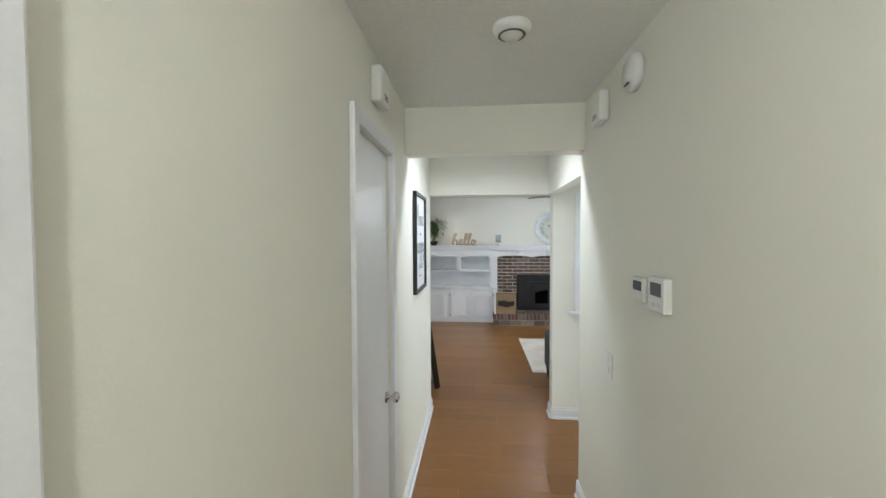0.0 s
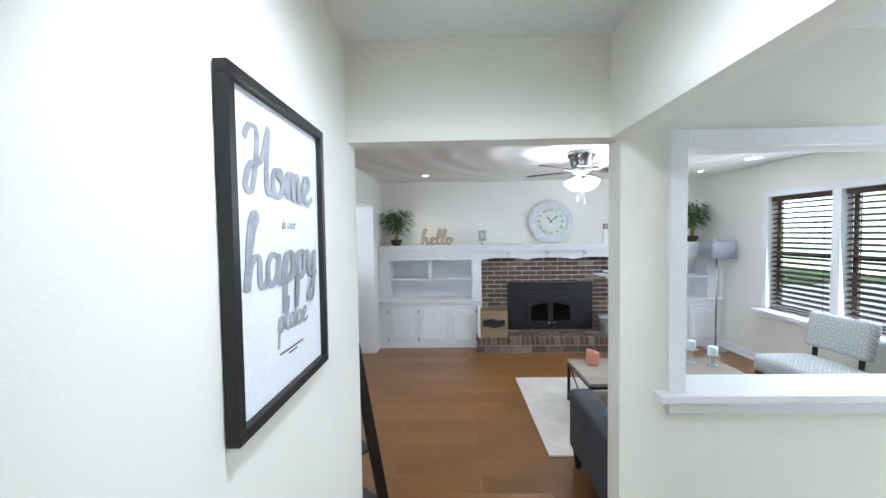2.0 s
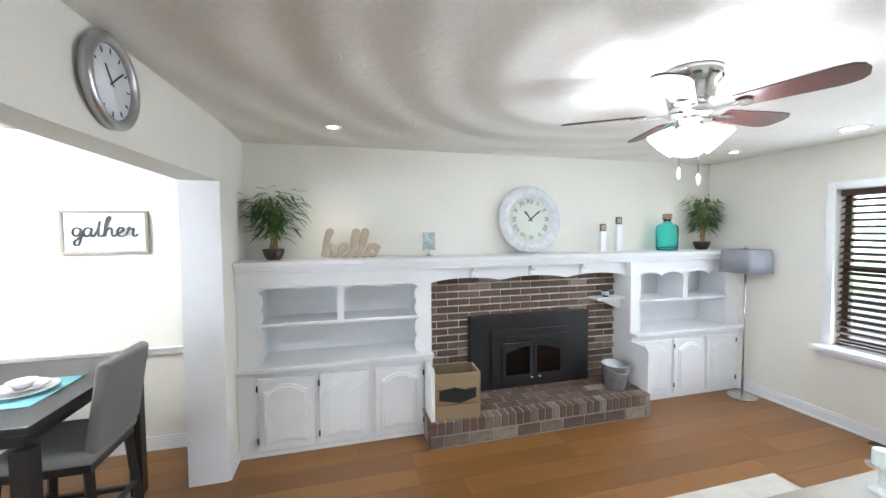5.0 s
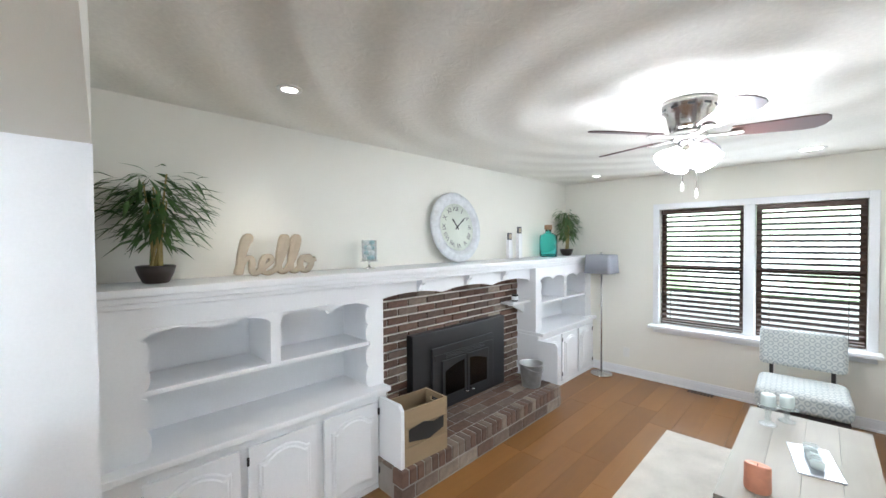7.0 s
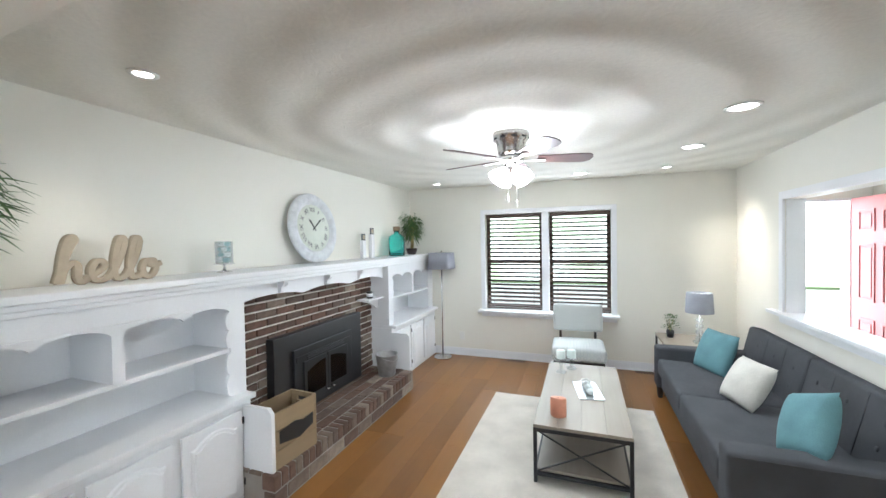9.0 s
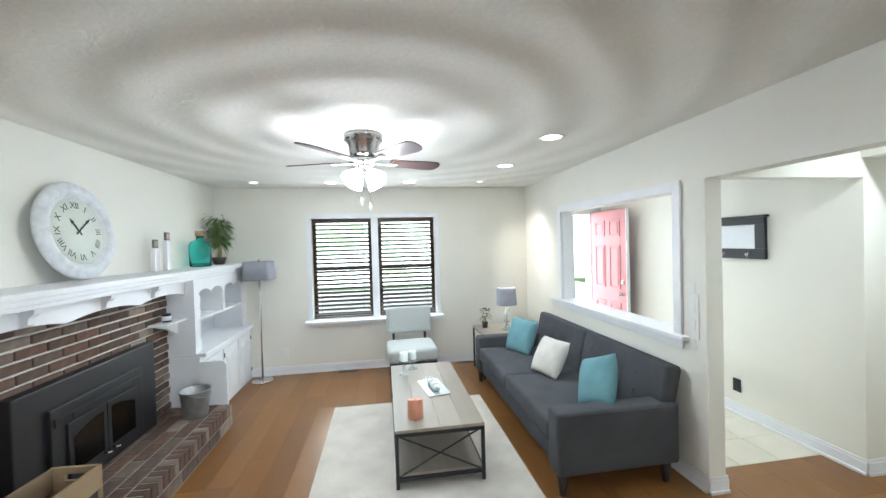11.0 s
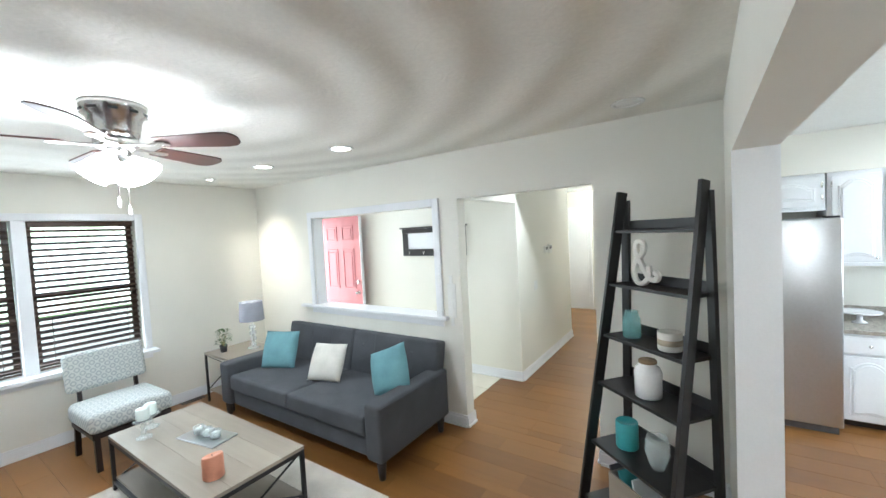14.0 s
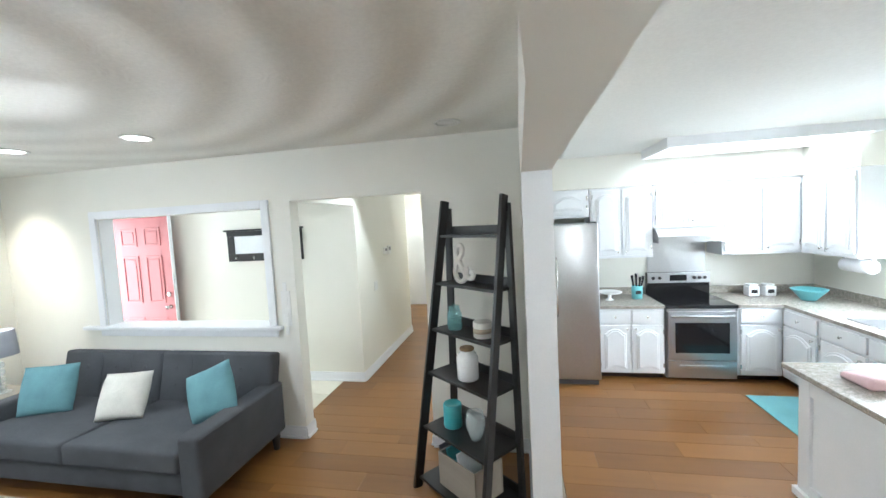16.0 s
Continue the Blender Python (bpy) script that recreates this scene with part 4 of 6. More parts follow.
for q in ((3.599, 2.6, 3.599, 6.36, (-1, 0)), (0.5, 2.601, 3.58, 2.601, (0, 1)), (-1.37, 2.601, -0.62, 2.601, (0, 1)), (0.499, 2.47, 0.499, 2.61, (-1, 0)), (0.5, 2.479, 3.6, 2.479, (0, -1)),
          (-0.619, -0.68, -0.619, 0.27, (1, 0)), (-0.619, 0.945, -0.619, 2.6, (1, 0)),
          (0.459, -0.62, 0.459, 1.42, (-1, 0)), (0.45, 1.421, 3.6, 1.421, (0, 1)), (-4.59, 6.699, -1.46, 6.699, (0, -1))):
    baseboard(*q)
for y0, y1, d in ((2.63, 3.26, 0.0), (6.12, 6.35, 0.076)):
    structure("baseboard", west_run(y0, y1, 0.001, 0.095, d + 0.001, d + 0.014), WHITE, "white painted baseboard", "baseboard")


def wall_plate(x, y, z, turn, w, h, label, kind, mat=PLASTIC, bits=2):
    t = thing(kind, x, y, z, label, kind.replace("_", " "), turn)
    part("plate", B((-w / 2, -0.006, -h / 2, w / 2, -0.0005, h / 2), bev=0.002), mat, t)
    for i in range(bits):
        zz = (i - (bits - 1) / 2) * h * 0.42
        part("insert", B((-w * 0.2, -0.009, zz - h * 0.12, w * 0.2, -0.006, zz + h * 0.12), bev=0.001), mat, t)


wall_plate(3.6, 5.94, 0.28, -90, 0.075, 0.115, "white wall outlet above the baseboard", "wall_outlet")
wall_plate(0.60, 2.6, 1.13, 180, 0.085, 0.30, "white stacked wall switches beside the opening", "light_switch", bits=4)
wall_plate(1.42, 1.42, 0.27, 180, 0.08, 0.12, "black wall outlet cover", "wall_outlet", BLACK)
wall_plate(1.72, 1.42, 0.30, 180, 0.075, 0.115, "white wall outlet in the foyer", "wall_outlet")
wall_plate(-1.72, 6.7, 0.30, 0, 0.075, 0.115, "white wall outlet under the chair rail", "wall_outlet")
vent = thing("floor_vent", 3.54, 5.15, 0.0, "dark brown metal floor vent by the wall", "vent")
part("grille", B(*[(-0.05, -0.12 + 0.03 * i, 0.001, 0.03, -0.10 + 0.03 * i, 0.006) for i in range(8)]), BLACK, vent)
vent2 = copy_thing(vent, pose(3.54, 3.56, 0))

# ---- floor lamp ----
fl = thing("floor_lamp", 3.40, 6.17, 0, "chrome floor lamp with square grey shade", "floor lamp")
part("base", lathe(bmesh.new(), [(0.125, 0), (0.13, 0.006), (0.125, 0.018), (0.03, 0.028), (0.014, 0.04), (0, 0.041)], n=40), CHROME, fl)
part("pole", rod(bmesh.new(), [(0, 0, 0.04), (0, 0, 1.50)], 0.011, 12), CHROME, fl)
part("finial", lathe(bmesh.new(), [(0.008, 1.50), (0.014, 1.515), (0.008, 1.53), (0, 1.535)], n=12), CHROME, fl)


def square_shade(w0, w1, z0, z1, th=0.004):
    bm = bmesh.new()
    def ring(w, z):
        r, pts = 0.035, []
        for cx, cy, a0 in ((1, 1, 0), (-1, 1, 90), (-1, -1, 180), (1, -1, 270)):
            for k in range(5):
                a = radians(a0 + 22.5 * k)
                pts.append(bm.verts.new((cx * (w / 2 - r) + r * math.cos(a), cy * (w / 2 - r) + r * math.sin(a), z)))
        return pts
    rs = [ring(w0, z0), ring(w1, z1), ring(w1 - 2 * th, z1), ring(w0 - 2 * th, z0)]
    for a, b in zip(rs, rs[1:] + rs[:1]):
        for i in range(len(a)):
            bm.faces.new((a[i], a[(i + 1) % len(a)], b[(i + 1) % len(a)], b[i])).smooth = True
    bmesh.ops.recalc_face_normals(bm, faces=bm.faces)
    return bm


part("shade", square_shade(0.33, 0.30, 1.27, 1.50), SHADE, fl)
part("shade_ring", B((-0.15, -0.004, 1.494, 0.15, 0.004, 1.498), (-0.004, -0.15, 1.494, 0.004, 0.15, 1.498)), CHROME, fl)

# ---- sofa and cushions ----
sofa = thing("sofa", 1.72, 2.66, 0, "charcoal grey tufted two-seat sofa with dark legs", "sofa")
TILTED = Matrix.Translation((0, 0.13, 0.35)) @ Matrix.Rotation(radians(13), 4, "X")
for x0, x1 in ((-0.93, -0.002), (0.002, 0.93)):
    seat = moved(rounded(x0, 0.0, -0.075, x1, 0.745, 0.075, 0.03, bulge=0.014), Matrix.Translation((0, 0.165, 0.335)) @ Matrix.Rotation(radians(2.5), 4, "X"))
    part("seat_cushion", seat, FABRIC, sofa)
for x0, x1 in ((-1.06, -0.002), (0.002, 1.06)):
    bk = rounded(x0, -0.06, 0.0, x1, 0.07, 0.445, 0.03)
    back = part("back_cushion", moved(bk, TILTED), FABRIC, sofa)
    for i in range(3):
        for j in range(2):
            c = TILTED @ Matrix.Translation((x0 * 0.88 + (i + 0.5) * 0.31 + (0 if x0 < 0 else 0.002), 0.068, 0.17 + 0.14 * j)) @ Matrix.Rotation(radians(-90), 4, "X")
            part("button", lathe(bmesh.new(), [(0.015, 0), (0.015, 0.004), (0.007, 0.008), (0, 0.0085)], n=12, m=c), FABRIC, back)
    for i in (1, 2):
        x = x0 * 0.88 + i * 0.31
        part("seam", moved(rod(bmesh.new(), [(x, 0.0715, 0.03), (x, 0.0715, 0.42)], 0.0028, 6), TILTED), FABRIC, back)
part("frame", rounded(-0.93, 0.10, 0.135, 0.93, 0.875, 0.29, 0.015), FABRIC, sofa)
for s in (-1, 1):
    arm = part("armrest", rounded(s * 1.02 - 0.08, 0.04, 0.135, s * 1.02 + 0.08, 0.915, 0.55, 0.028), FABRIC, sofa)
    part("piping", rod(bmesh.new(), [(s * 1.097, 0.07, 0.53), (s * 1.097, 0.885, 0.53)], 0.004, 6), FABRIC, arm)
    for y in (0.12, 0.865):
        part("leg", lathe(bmesh.new(), [(0.02, 0), (0.024, 0.005), (0.036, 0.136)], s * 1.05, y, 14), DARKLEG, sofa)
for x, y, z, tx, tz, mat, w, lab in ((2.44, 3.13, 0.60, -22, 22, TEALCLOTH, 0.39, "teal square cushion leaning in the sofa corner"), (1.68, 3.14, 0.585, -30, 16, OFFWHITE, 0.35, "cream square cushion leaning on the sofa back"),
                                    (0.92, 3.12, 0.625, -24, 10, TEALCLOTH, 0.37, "light teal cushion standing on its corner by the armrest")):
    c = new("cushion")
    c.matrix_world = pose(x, y, z, 0, 0, tz) @ pose(0, 0, 0, -tx, 22 if x < 1.2 else 0, 0)
    tagged(c, lab, "cushion", "sofa cushions")
    part("cover", cushion(w, w, 0.17), mat, c)

# ---- rug, coffee table ----
rug = thing("area_rug", 1.43, 4.41, 0.001, "cream short-pile area rug under the coffee table", "rug")
part("rug_surface", B((-0.93, -0.76, 0, 0.93, 0.76, 0.012), bev=0.004), RUG, rug)
ct = thing("coffee_table", 1.61, 4.285, 0.013, "grey wood coffee table with black cross-braced metal frame", "coffee table")
for i in range(4):
    part("top_board", B((-0.70, -0.31 + 0.155 * i, 0.378, 0.70, -0.311 + 0.155 * (i + 1), 0.40), bev=0.0015), GREYWOOD, ct)
part("lower_shelf", B((-0.68, -0.29, 0.075, 0.68, 0.29, 0.093), bev=0.002), GREYWOOD, ct)
for sx in (-1, 1):
    for sy in (-1, 1):
        part("leg", B((sx * 0.688 - 0.012, sy * 0.298 - 0.012, 0, sx * 0.688 + 0.012, sy * 0.298 + 0.012, 0.377), bev=0.002), BLACK, ct)
    part("brace", beam(bmesh.new(), (sx * 0.688, -0.286, 0.075), (sx * 0.688, 0.286, 0.355), 0.012, 0.007), BLACK, ct)
    part("brace", beam(bmesh.new(), (sx * 0.688 - sx * 0.008, 0.286, 0.075), (sx * 0.688 - sx * 0.008, -0.286, 0.355), 0.012, 0.007), BLACK, ct)
    for z in (0.362, 0.062):
        part("end_rail", B((sx * 0.688 - 0.01, -0.286, z - 0.012, sx * 0.688 + 0.01, 0.286, z + 0.012)), BLACK, ct)
for sy in (-1, 1):
    for z in (0.362, 0.062):
        part("side_rail", B((-0.676, sy * 0.298 - 0.01, z - 0.012, 0.676, sy * 0.298 + 0.01, z + 0.012)), BLACK, ct)
TZ = 0.414
pc = thing("pillar_candle", 1.10, 4.44, TZ, "terracotta pillar candle with slanted top", "candle")
bm = lathe(bmesh.new(), [(0.054, 0), (0.056, 0.004), (0.055, 0.12), (0.05, 0.128), (0.044, 0.124), (0.0, 0.118)], n=32)
for v in bm.verts:
    if v.co.z > 0.1:
        v.co.z -= 0.25 * v.co.x
part("wax", bm, ORANGE, pc)
part("wick", rod(bmesh.new(), [(0, 0, 0.118), (0.002, 0, 0.13)], 0.0015, 6), INK, pc)
tray = thing("glass_tray", 1.62, 4.24, TZ, "rectangular mirrored tray carrying small tealight glasses", "tray", 10)
part("plate", B((-0.19, -0.095, 0, 0.19, 0.095, 0.008), bev=0.003), STEEL, tray)
for i in range(3):
    tl = thing("tealight_glass", 1.53 + 0.085 * i, 4.225 + 0.015 * i, TZ + 0.0085, "small frosted tealight glass on the tray", "candle holder", group="tealights on the tray")
    part("cup", lathe(bmesh.new(), [(0.03, 0), (0.034, 0.004), (0.036, 0.055), (0.032, 0.055), (0.03, 0.01), (0, 0.009)], n=20), CLEAR, tl)
    part("wax", lathe(bmesh.new(), [(0.029, 0.0095), (0.029, 0.035), (0, 0.036)], n=18), WAX, tl)
for x, y, h in ((2.02, 4.47, 0.13), (2.16, 4.38, 0.10)):
    g = thing("candle_holder", x, y, TZ, "clear glass pedestal holder with pale candle", "candle holder", group="glass candle holders on the table")
    part("pedestal", lathe(bmesh.new(), [(0.048, 0), (0.05, 0.006), (0.03, 0.018), (0.014, 0.03), (0.02, 0.045), (0.012, 0.06), (0.02, 0.08), (0.014, h - 0.02), (0.06, h - 0.008), (0.062, h), (0, h + 0.001)], n=28), CLEAR, g)
    part("candle", lathe(bmesh.new(), [(0.038, h + 0.002), (0.04, h + 0.006), (0.04, h + 0.075), (0.034, h + 0.08), (0, h + 0.078)], n=28), WAX, g)

# ---- end table with lamp ----
et = thing("end_table", 3.075, 3.22, 0, "wood-topped end table with thin black metal frame", "end table")
part("top", B((-0.27, -0.26, 0.525, 0.27, 0.26, 0.55), bev=0.003), GREYWOOD, et)
part("lower_shelf", B((-0.25, -0.24, 0.12, 0.25, 0.24, 0.135), bev=0.002), GREYWOOD, et)
for sx in (-1, 1):
    for sy in (-1, 1):
        part("leg", B((sx * 0.258 - 0.01, sy * 0.248 - 0.01, 0, sx * 0.258 + 0.01, sy * 0.248 + 0.01, 0.524)), BLACK, et)
    part("brace", beam(bmesh.new(), (sx * 0.258, -0.238, 0.14), (sx * 0.258, 0.238, 0.51), 0.01, 0.007), BLACK, et)
    part("brace", beam(bmesh.new(), (sx * 0.25, 0.238, 0.14), (sx * 0.25, -0.238, 0.51), 0.01, 0.007), BLACK, et)
tl = thing("table_lamp", 2.95, 3.13, 0.551, "table lamp with stacked clear glass balls and grey drum shade", "table lamp")
part("base", B((-0.05, -0.05, 0, 0.05, 0.05, 0.018), bev=0.003), CLEAR, tl)
for i in range(4):
    part("glass_ball", lathe(bmesh.new(), [(0.012, 0.019), (0.032, 0.032), (0.038, 0.05), (0.032, 0.068), (0.012, 0.08)], n=24, m=Matrix.Translation((0, 0, 0.064 * i))), CLEAR, tl)
part("stem", rod(bmesh.new(), [(0, 0, 0.018), (0, 0, 0.40)], 0.005, 8), CHROME, tl)
part("shade", lathe(bmesh.new(), [(0.13, 0.32), (0.118, 0.53), (0.114, 0.53), (0.126, 0.32), (0.13, 0.32)], n=40), SHADE, tl)
part("shade_spider", B((-0.116, -0.003, 0.518, 0.116, 0.003, 0.522), (-0.003, -0.116, 0.518, 0.003, 0.116, 0.522)), CHROME, tl)
sp = thing("potted_plant", 3.15, 3.36, 0.551, "small potted green plant in black pot", "plant")
part("pot", lathe(bmesh.new(), [(0.032, 0), (0.04, 0.075), (0.036, 0.075), (0.034, 0.06), (0, 0.06)], n=20), BLACK, sp)
rnd = random.Random(4)
bm = bmesh.new()
for i in range(130):
    a, r = rnd.uniform(0, 6.28), rnd.uniform(0.005, 0.075)
    c = Vector((r * math.cos(a), r * math.sin(a), rnd.uniform(0.08, 0.24)))
    d = Vector((math.cos(a), math.sin(a), rnd.uniform(-0.2, 0.9))).normalized()
    s = d.cross(Vector((0, 0, 1))).normalized() * 0.010
    v = [bm.verts.new(q) for q in (c, c + d * 0.018 + s, c + d * 0.036, c + d * 0.018 - s)]
    bm.faces.new(v)
part("foliage", bm, LEAF, sp)["kind"] = "stuff"
for i in range(5):
    part("stem", rod(bmesh.new(), [(0, 0, 0.06), (0.04 * math.cos(i * 1.3), 0.04 * math.sin(i * 1.3), 0.2)], 0.002, 5), STALK, sp)

# ---- accent chair ----
ch = thing("accent_chair", 2.97, 4.33, 0, "armless accent chair in grey-blue diamond patterned cloth", "chair", 2)
part("seat", rounded(-0.28, -0.29, 0.30, 0.26, 0.29, 0.46, 0.05, bulge=0.02), IKAT, ch)
part("seat_frame", B((-0.26, -0.27, 0.262, 0.24, 0.27, 0.30), bev=0.004), DARKLEG, ch)
part("backrest", moved(rounded(-0.035, -0.285, 0.0, 0.045, 0.285, 0.33, 0.035), Matrix.Translation((0.24, 0, 0.54)) @ Matrix.Rotation(radians(10), 4, "Y")), IKAT, ch)
for y in (-0.2, 0.2):
    part("back_post", beam(bmesh.new(), (0.23, y, 0.27), (0.262, y, 0.62), 0.028, 0.028), DARKLEG, ch)
    part("leg", beam(bmesh.new(), (-0.24, y * 1.2, 0), (-0.23, y * 1.2, 0.262), 0.036, 0.036), DARKLEG, ch)
    part("leg", beam(bmesh.new(), (0.25, y * 1.2, 0), (0.22, y * 1.2, 0.262), 0.036, 0.036), DARKLEG, ch)

# ---- ladder shelf ----
ls = thing("ladder_shelf", -1.088, 2.995, 0, "black wooden ladder shelf with six tiers leaning in the corner", "shelf", -39.7)
LADDER = pose(-1.088, 2.995, 0, 0, 0, -39.7)
SHELVES = ((1.70, 0.11, 0.262), (1.38, 0.16, 0.27), (1.07, 0.21, 0.277), (0.78, 0.26, 0.284), (0.42, 0.315, 0.292), (0.08, 0.365, 0.30))
for s in (-1, 1):
    part("front_rail", beam(bmesh.new(), (s * 0.315, 0.375, 0.0), (s * 0.27, 0.045, 1.93), 0.022, 0.062, 0.002), BLACKWOOD, ls)
    part("back_rail", beam(bmesh.new(), (s * 0.31, 0.03, 0.0), (s * 0.27, 0.02, 1.88), 0.022, 0.05, 0.002), BLACKWOOD, ls)
for z, d, w in SHELVES:
    sh = part("shelf", B((-w, 0.008, z - 0.018, w, d, z), bev=0.002), BLACKWOOD, ls)
    part("back_lip", B((-w, 0.006, z, w, 0.016, z + 0.055)), BLACKWOOD, sh)


def on_shelf(name, x, tier, back, label, category):
    z, d, w = SHELVES[tier]
    o = thing(name, 0, 0, 0, label, category)
    o.matrix_world = LADDER @ pose(x, back, z)
    return o


amp = on_shelf("ampersand_sign", 0.06, 1, 0.10, "cream cut-out ampersand standing on the ladder shelf", "sign")
part("letter", moved(script("&", 0.235, 0.03, 0.025, 0.2), Matrix.Translation((0, 0, 0.018)) @ Matrix.Rotation(radians(180), 4, "Z")), OFFWHITE, amp)
jar = on_shelf("glass_jar", 0.14, 2, 0.12, "pale teal glass canning jar on the ladder shelf", "jar")
part("body", lathe(bmesh.new(), [(0.045, 0), (0.05, 0.006), (0.05, 0.11), (0.036, 0.135), (0.036, 0.16), (0.032, 0.16), (0.045, 0.105), (0.045, 0.01), (0, 0.009)], n=24), thin_glass("pale_teal_glass", (0.30, 0.62, 0.62), 0.32), jar)
can = on_shelf("jar_candle", -0.12, 2, 0.12, "cream banded jar candle on the ladder shelf", "candle")
part("jar", lathe(bmesh.new(), [(0.055, 0), (0.058, 0.005), (0.058, 0.095), (0.054, 0.098), (0.05, 0.085), (0, 0.084)], n=28), OFFWHITE, can)
part("label_band", lathe(bmesh.new(), [(0.0585, 0.03), (0.0585, 0.06)], n=28), DRIFT, can)
vs = on_shelf("ceramic_canister", -0.0, 3, 0.15, "white ceramic canister with cork lid on the ladder shelf", "canister")
part("body", lathe(bmesh.new(), [(0.062, 0), (0.068, 0.006), (0.07, 0.14), (0.06, 0.165), (0.045, 0.175), (0.045, 0.19), (0, 0.19)], n=32), CERAMIC, vs)
part("lid", lathe(bmesh.new(), [(0.046, 0.19), (0.047, 0.20), (0.044, 0.206), (0, 0.207)], n=28), CORK, vs)
tp = on_shelf("pillar_candle", 0.15, 4, 0.17, "teal pillar candle on the ladder shelf", "candle")
part("wax", lathe(bmesh.new(), [(0.06, 0), (0.062, 0.005), (0.062, 0.15), (0.056, 0.156), (0.05, 0.145), (0, 0.143)], n=30), TEALCERAMIC, tp)
gv = on_shelf("glass_vase", -0.08, 4, 0.18, "clear glass vase on the ladder shelf", "vase")
part("body", lathe(bmesh.new(), [(0.03, 0), (0.034, 0.005), (0.062, 0.09), (0.06, 0.14), (0.05, 0.18), (0.047, 0.18), (0.057, 0.13), (0.058, 0.09), (0.03, 0.012), (0, 0.011)], n=28), CLEAR, gv)
gb = on_shelf("storage_box", -0.02, 5, 0.19, "grey washed wooden box holding rolled papers", "box")
for q in ((-0.17, -0.12, 0, 0.17, -0.108, 0.22), (-0.17, 0.108, 0, 0.17, 0.12, 0.22), (-0.17, -0.107, 0, -0.158, 0.107, 0.22), (0.158, -0.107, 0, 0.17, 0.107, 0.22), (-0.157, -0.107, 0, 0.157, 0.107, 0.012)):
    part("board", B(q, bev=0.002), GREYWOOD, gb)
for i, (x, mat) in enumerate(((-0.05, PAPER), (0.03, TEALCERAMIC), (0.08, GREYINK))):
    pr = on_shelf("magazine", x, 5, 0.19, "magazine standing in the grey box", "magazine")
    pr.matrix_world = LADDER @ pose(x, 0.19, 0.094, 0, 12 + 6 * i, 0)
    part("cover", B((-0.006, -0.09, 0, 0.006, 0.09, 0.24), bev=0.001), mat, pr)

# ---- kitchen materials ----
GRANITE = material("speckled_granite", (0.36, 0.33, 0.29), 0.25, var=0.25, scale=35, bump_scale=160, grain=0.3)
BLACKGLASS = material("black_glass", (0.01, 0.01, 0.012), 0.08, var=0.1)
TURQ = material("turquoise_ceramic", (0.16, 0.46, 0.50), 0.3, var=0.08)
TEALMAT = material("teal_woven_mat", (0.20, 0.46, 0.50), 0.9, var=0.1, bump=0.6, bump_scale=200)
RED = material("faded_red_door_paint", (0.44, 0.13, 0.13), 0.5, var=0.08, scale=3, bump=0.06, bump_scale=80)
GREYSEAT = material("grey_chair_cloth", (0.20, 0.195, 0.19), 0.85, var=0.08, bump=0.3, bump_scale=250)
PETAL = material("white_petal", (0.80, 0.80, 0.78), 0.7, var=0.05)
PINK = material("pink_towel", (0.72, 0.50, 0.52), 0.9, var=0.15, bump=0.6, bump_scale=120)


def base_cabinet(x, y, turn, w, doors, drawers, label):
    t = thing("base_cabinet", x, y, 0, label, "cabinet", turn, "kitchen base cabinets")
    part("carcass", B((0, 0.003, 0.06, w, 0.6, 0.768)), WHITE, t)
    part("toe_kick", B((0.005, 0.05, 0.0, w - 0.005, 0.6, 0.059)), DARKLEG, t)
    dw = (w - 0.02) / doors
    top = 0.60 if drawers else 0.75
    for i in range(doors):
        cabinet_door(t, 0.01 + dw * i + 0.012, 0.01 + dw * (i + 1) - 0.012, 0.075, top - 0.01, 0.0, "l" if i % 2 == 0 else "r", top - 0.05, False)
    for i in range(doors if drawers else 0):
        d = part("drawer", B((0.01 + dw * i + 0.012, -0.019, top + 0.012, 0.01 + dw * (i + 1) - 0.012, -0.001, 0.748), bev=0.004), WHITE, t)
        part("knob", lathe(bmesh.new(), [(0.004, 0), (0.005, 0.012), (0.012, 0.018), (0.011, 0.024), (0, 0.026)], n=12,
                           m=Matrix.Translation((0.01 + dw * (i + 0.5), -0.019, 0.68)) @ Matrix.Rotation(radians(90), 4, "X")), CHROME, d)
    return t


def wall_cabinet(x, y, z0, z1, turn, w, doors, label):
    t = thing("wall_cabinet", x, y, z0, label, "cabinet", turn, "kitchen wall cabinets")
    part("carcass", B((0, 0.003, 0, w, 0.345, z1 - z0)), WHITE, t)
    part("light_rail", B((0, -0.006, 0.0, w, 0.002, 0.028), bev=0.002), WHITE, t)
    dw = (w - 0.03) / doors
    for i in range(doors):
        cabinet_door(t, 0.015 + dw * i + 0.012, 0.015 + dw * (i + 1) - 0.012, 0.035, z1 - z0 - 0.03, 0.0, "l" if i % 2 == 0 else "r", 0.07, False)
    return t


base_cabinet(-2.16, 1.15, 180, 0.665, 2, True, "white painted base cabinet beside the refrigerator")
base_cabinet(-3.51, 1.15, 180, 0.40, 1, True, "white painted corner base cabinet beside the range")
base_cabinet(-3.915, 1.155, 90, 0.465, 1, True, "white painted narrow base cabinet by the corner")
base_cabinet(-3.915, 1.63, 90, 0.95, 2, True, "white painted sink base cabinet under the window")
base_cabinet(-3.915, 2.59, 90, 0.60, 1, True, "white painted end base cabinet")
wall_cabinet(-1.25, 0.85, 1.76, 2.08, 180, 0.90, 2, "white wall cabinet above the refrigerator")
wall_cabinet(-2.16, 0.85, 1.28, 2.08, 180, 0.66, 2, "tall white wall cabinet with arched doors")
wall_cabinet(-2.825, 0.85, 1.60, 2.08, 180, 0.68, 2, "short white wall cabinet above the range hood")
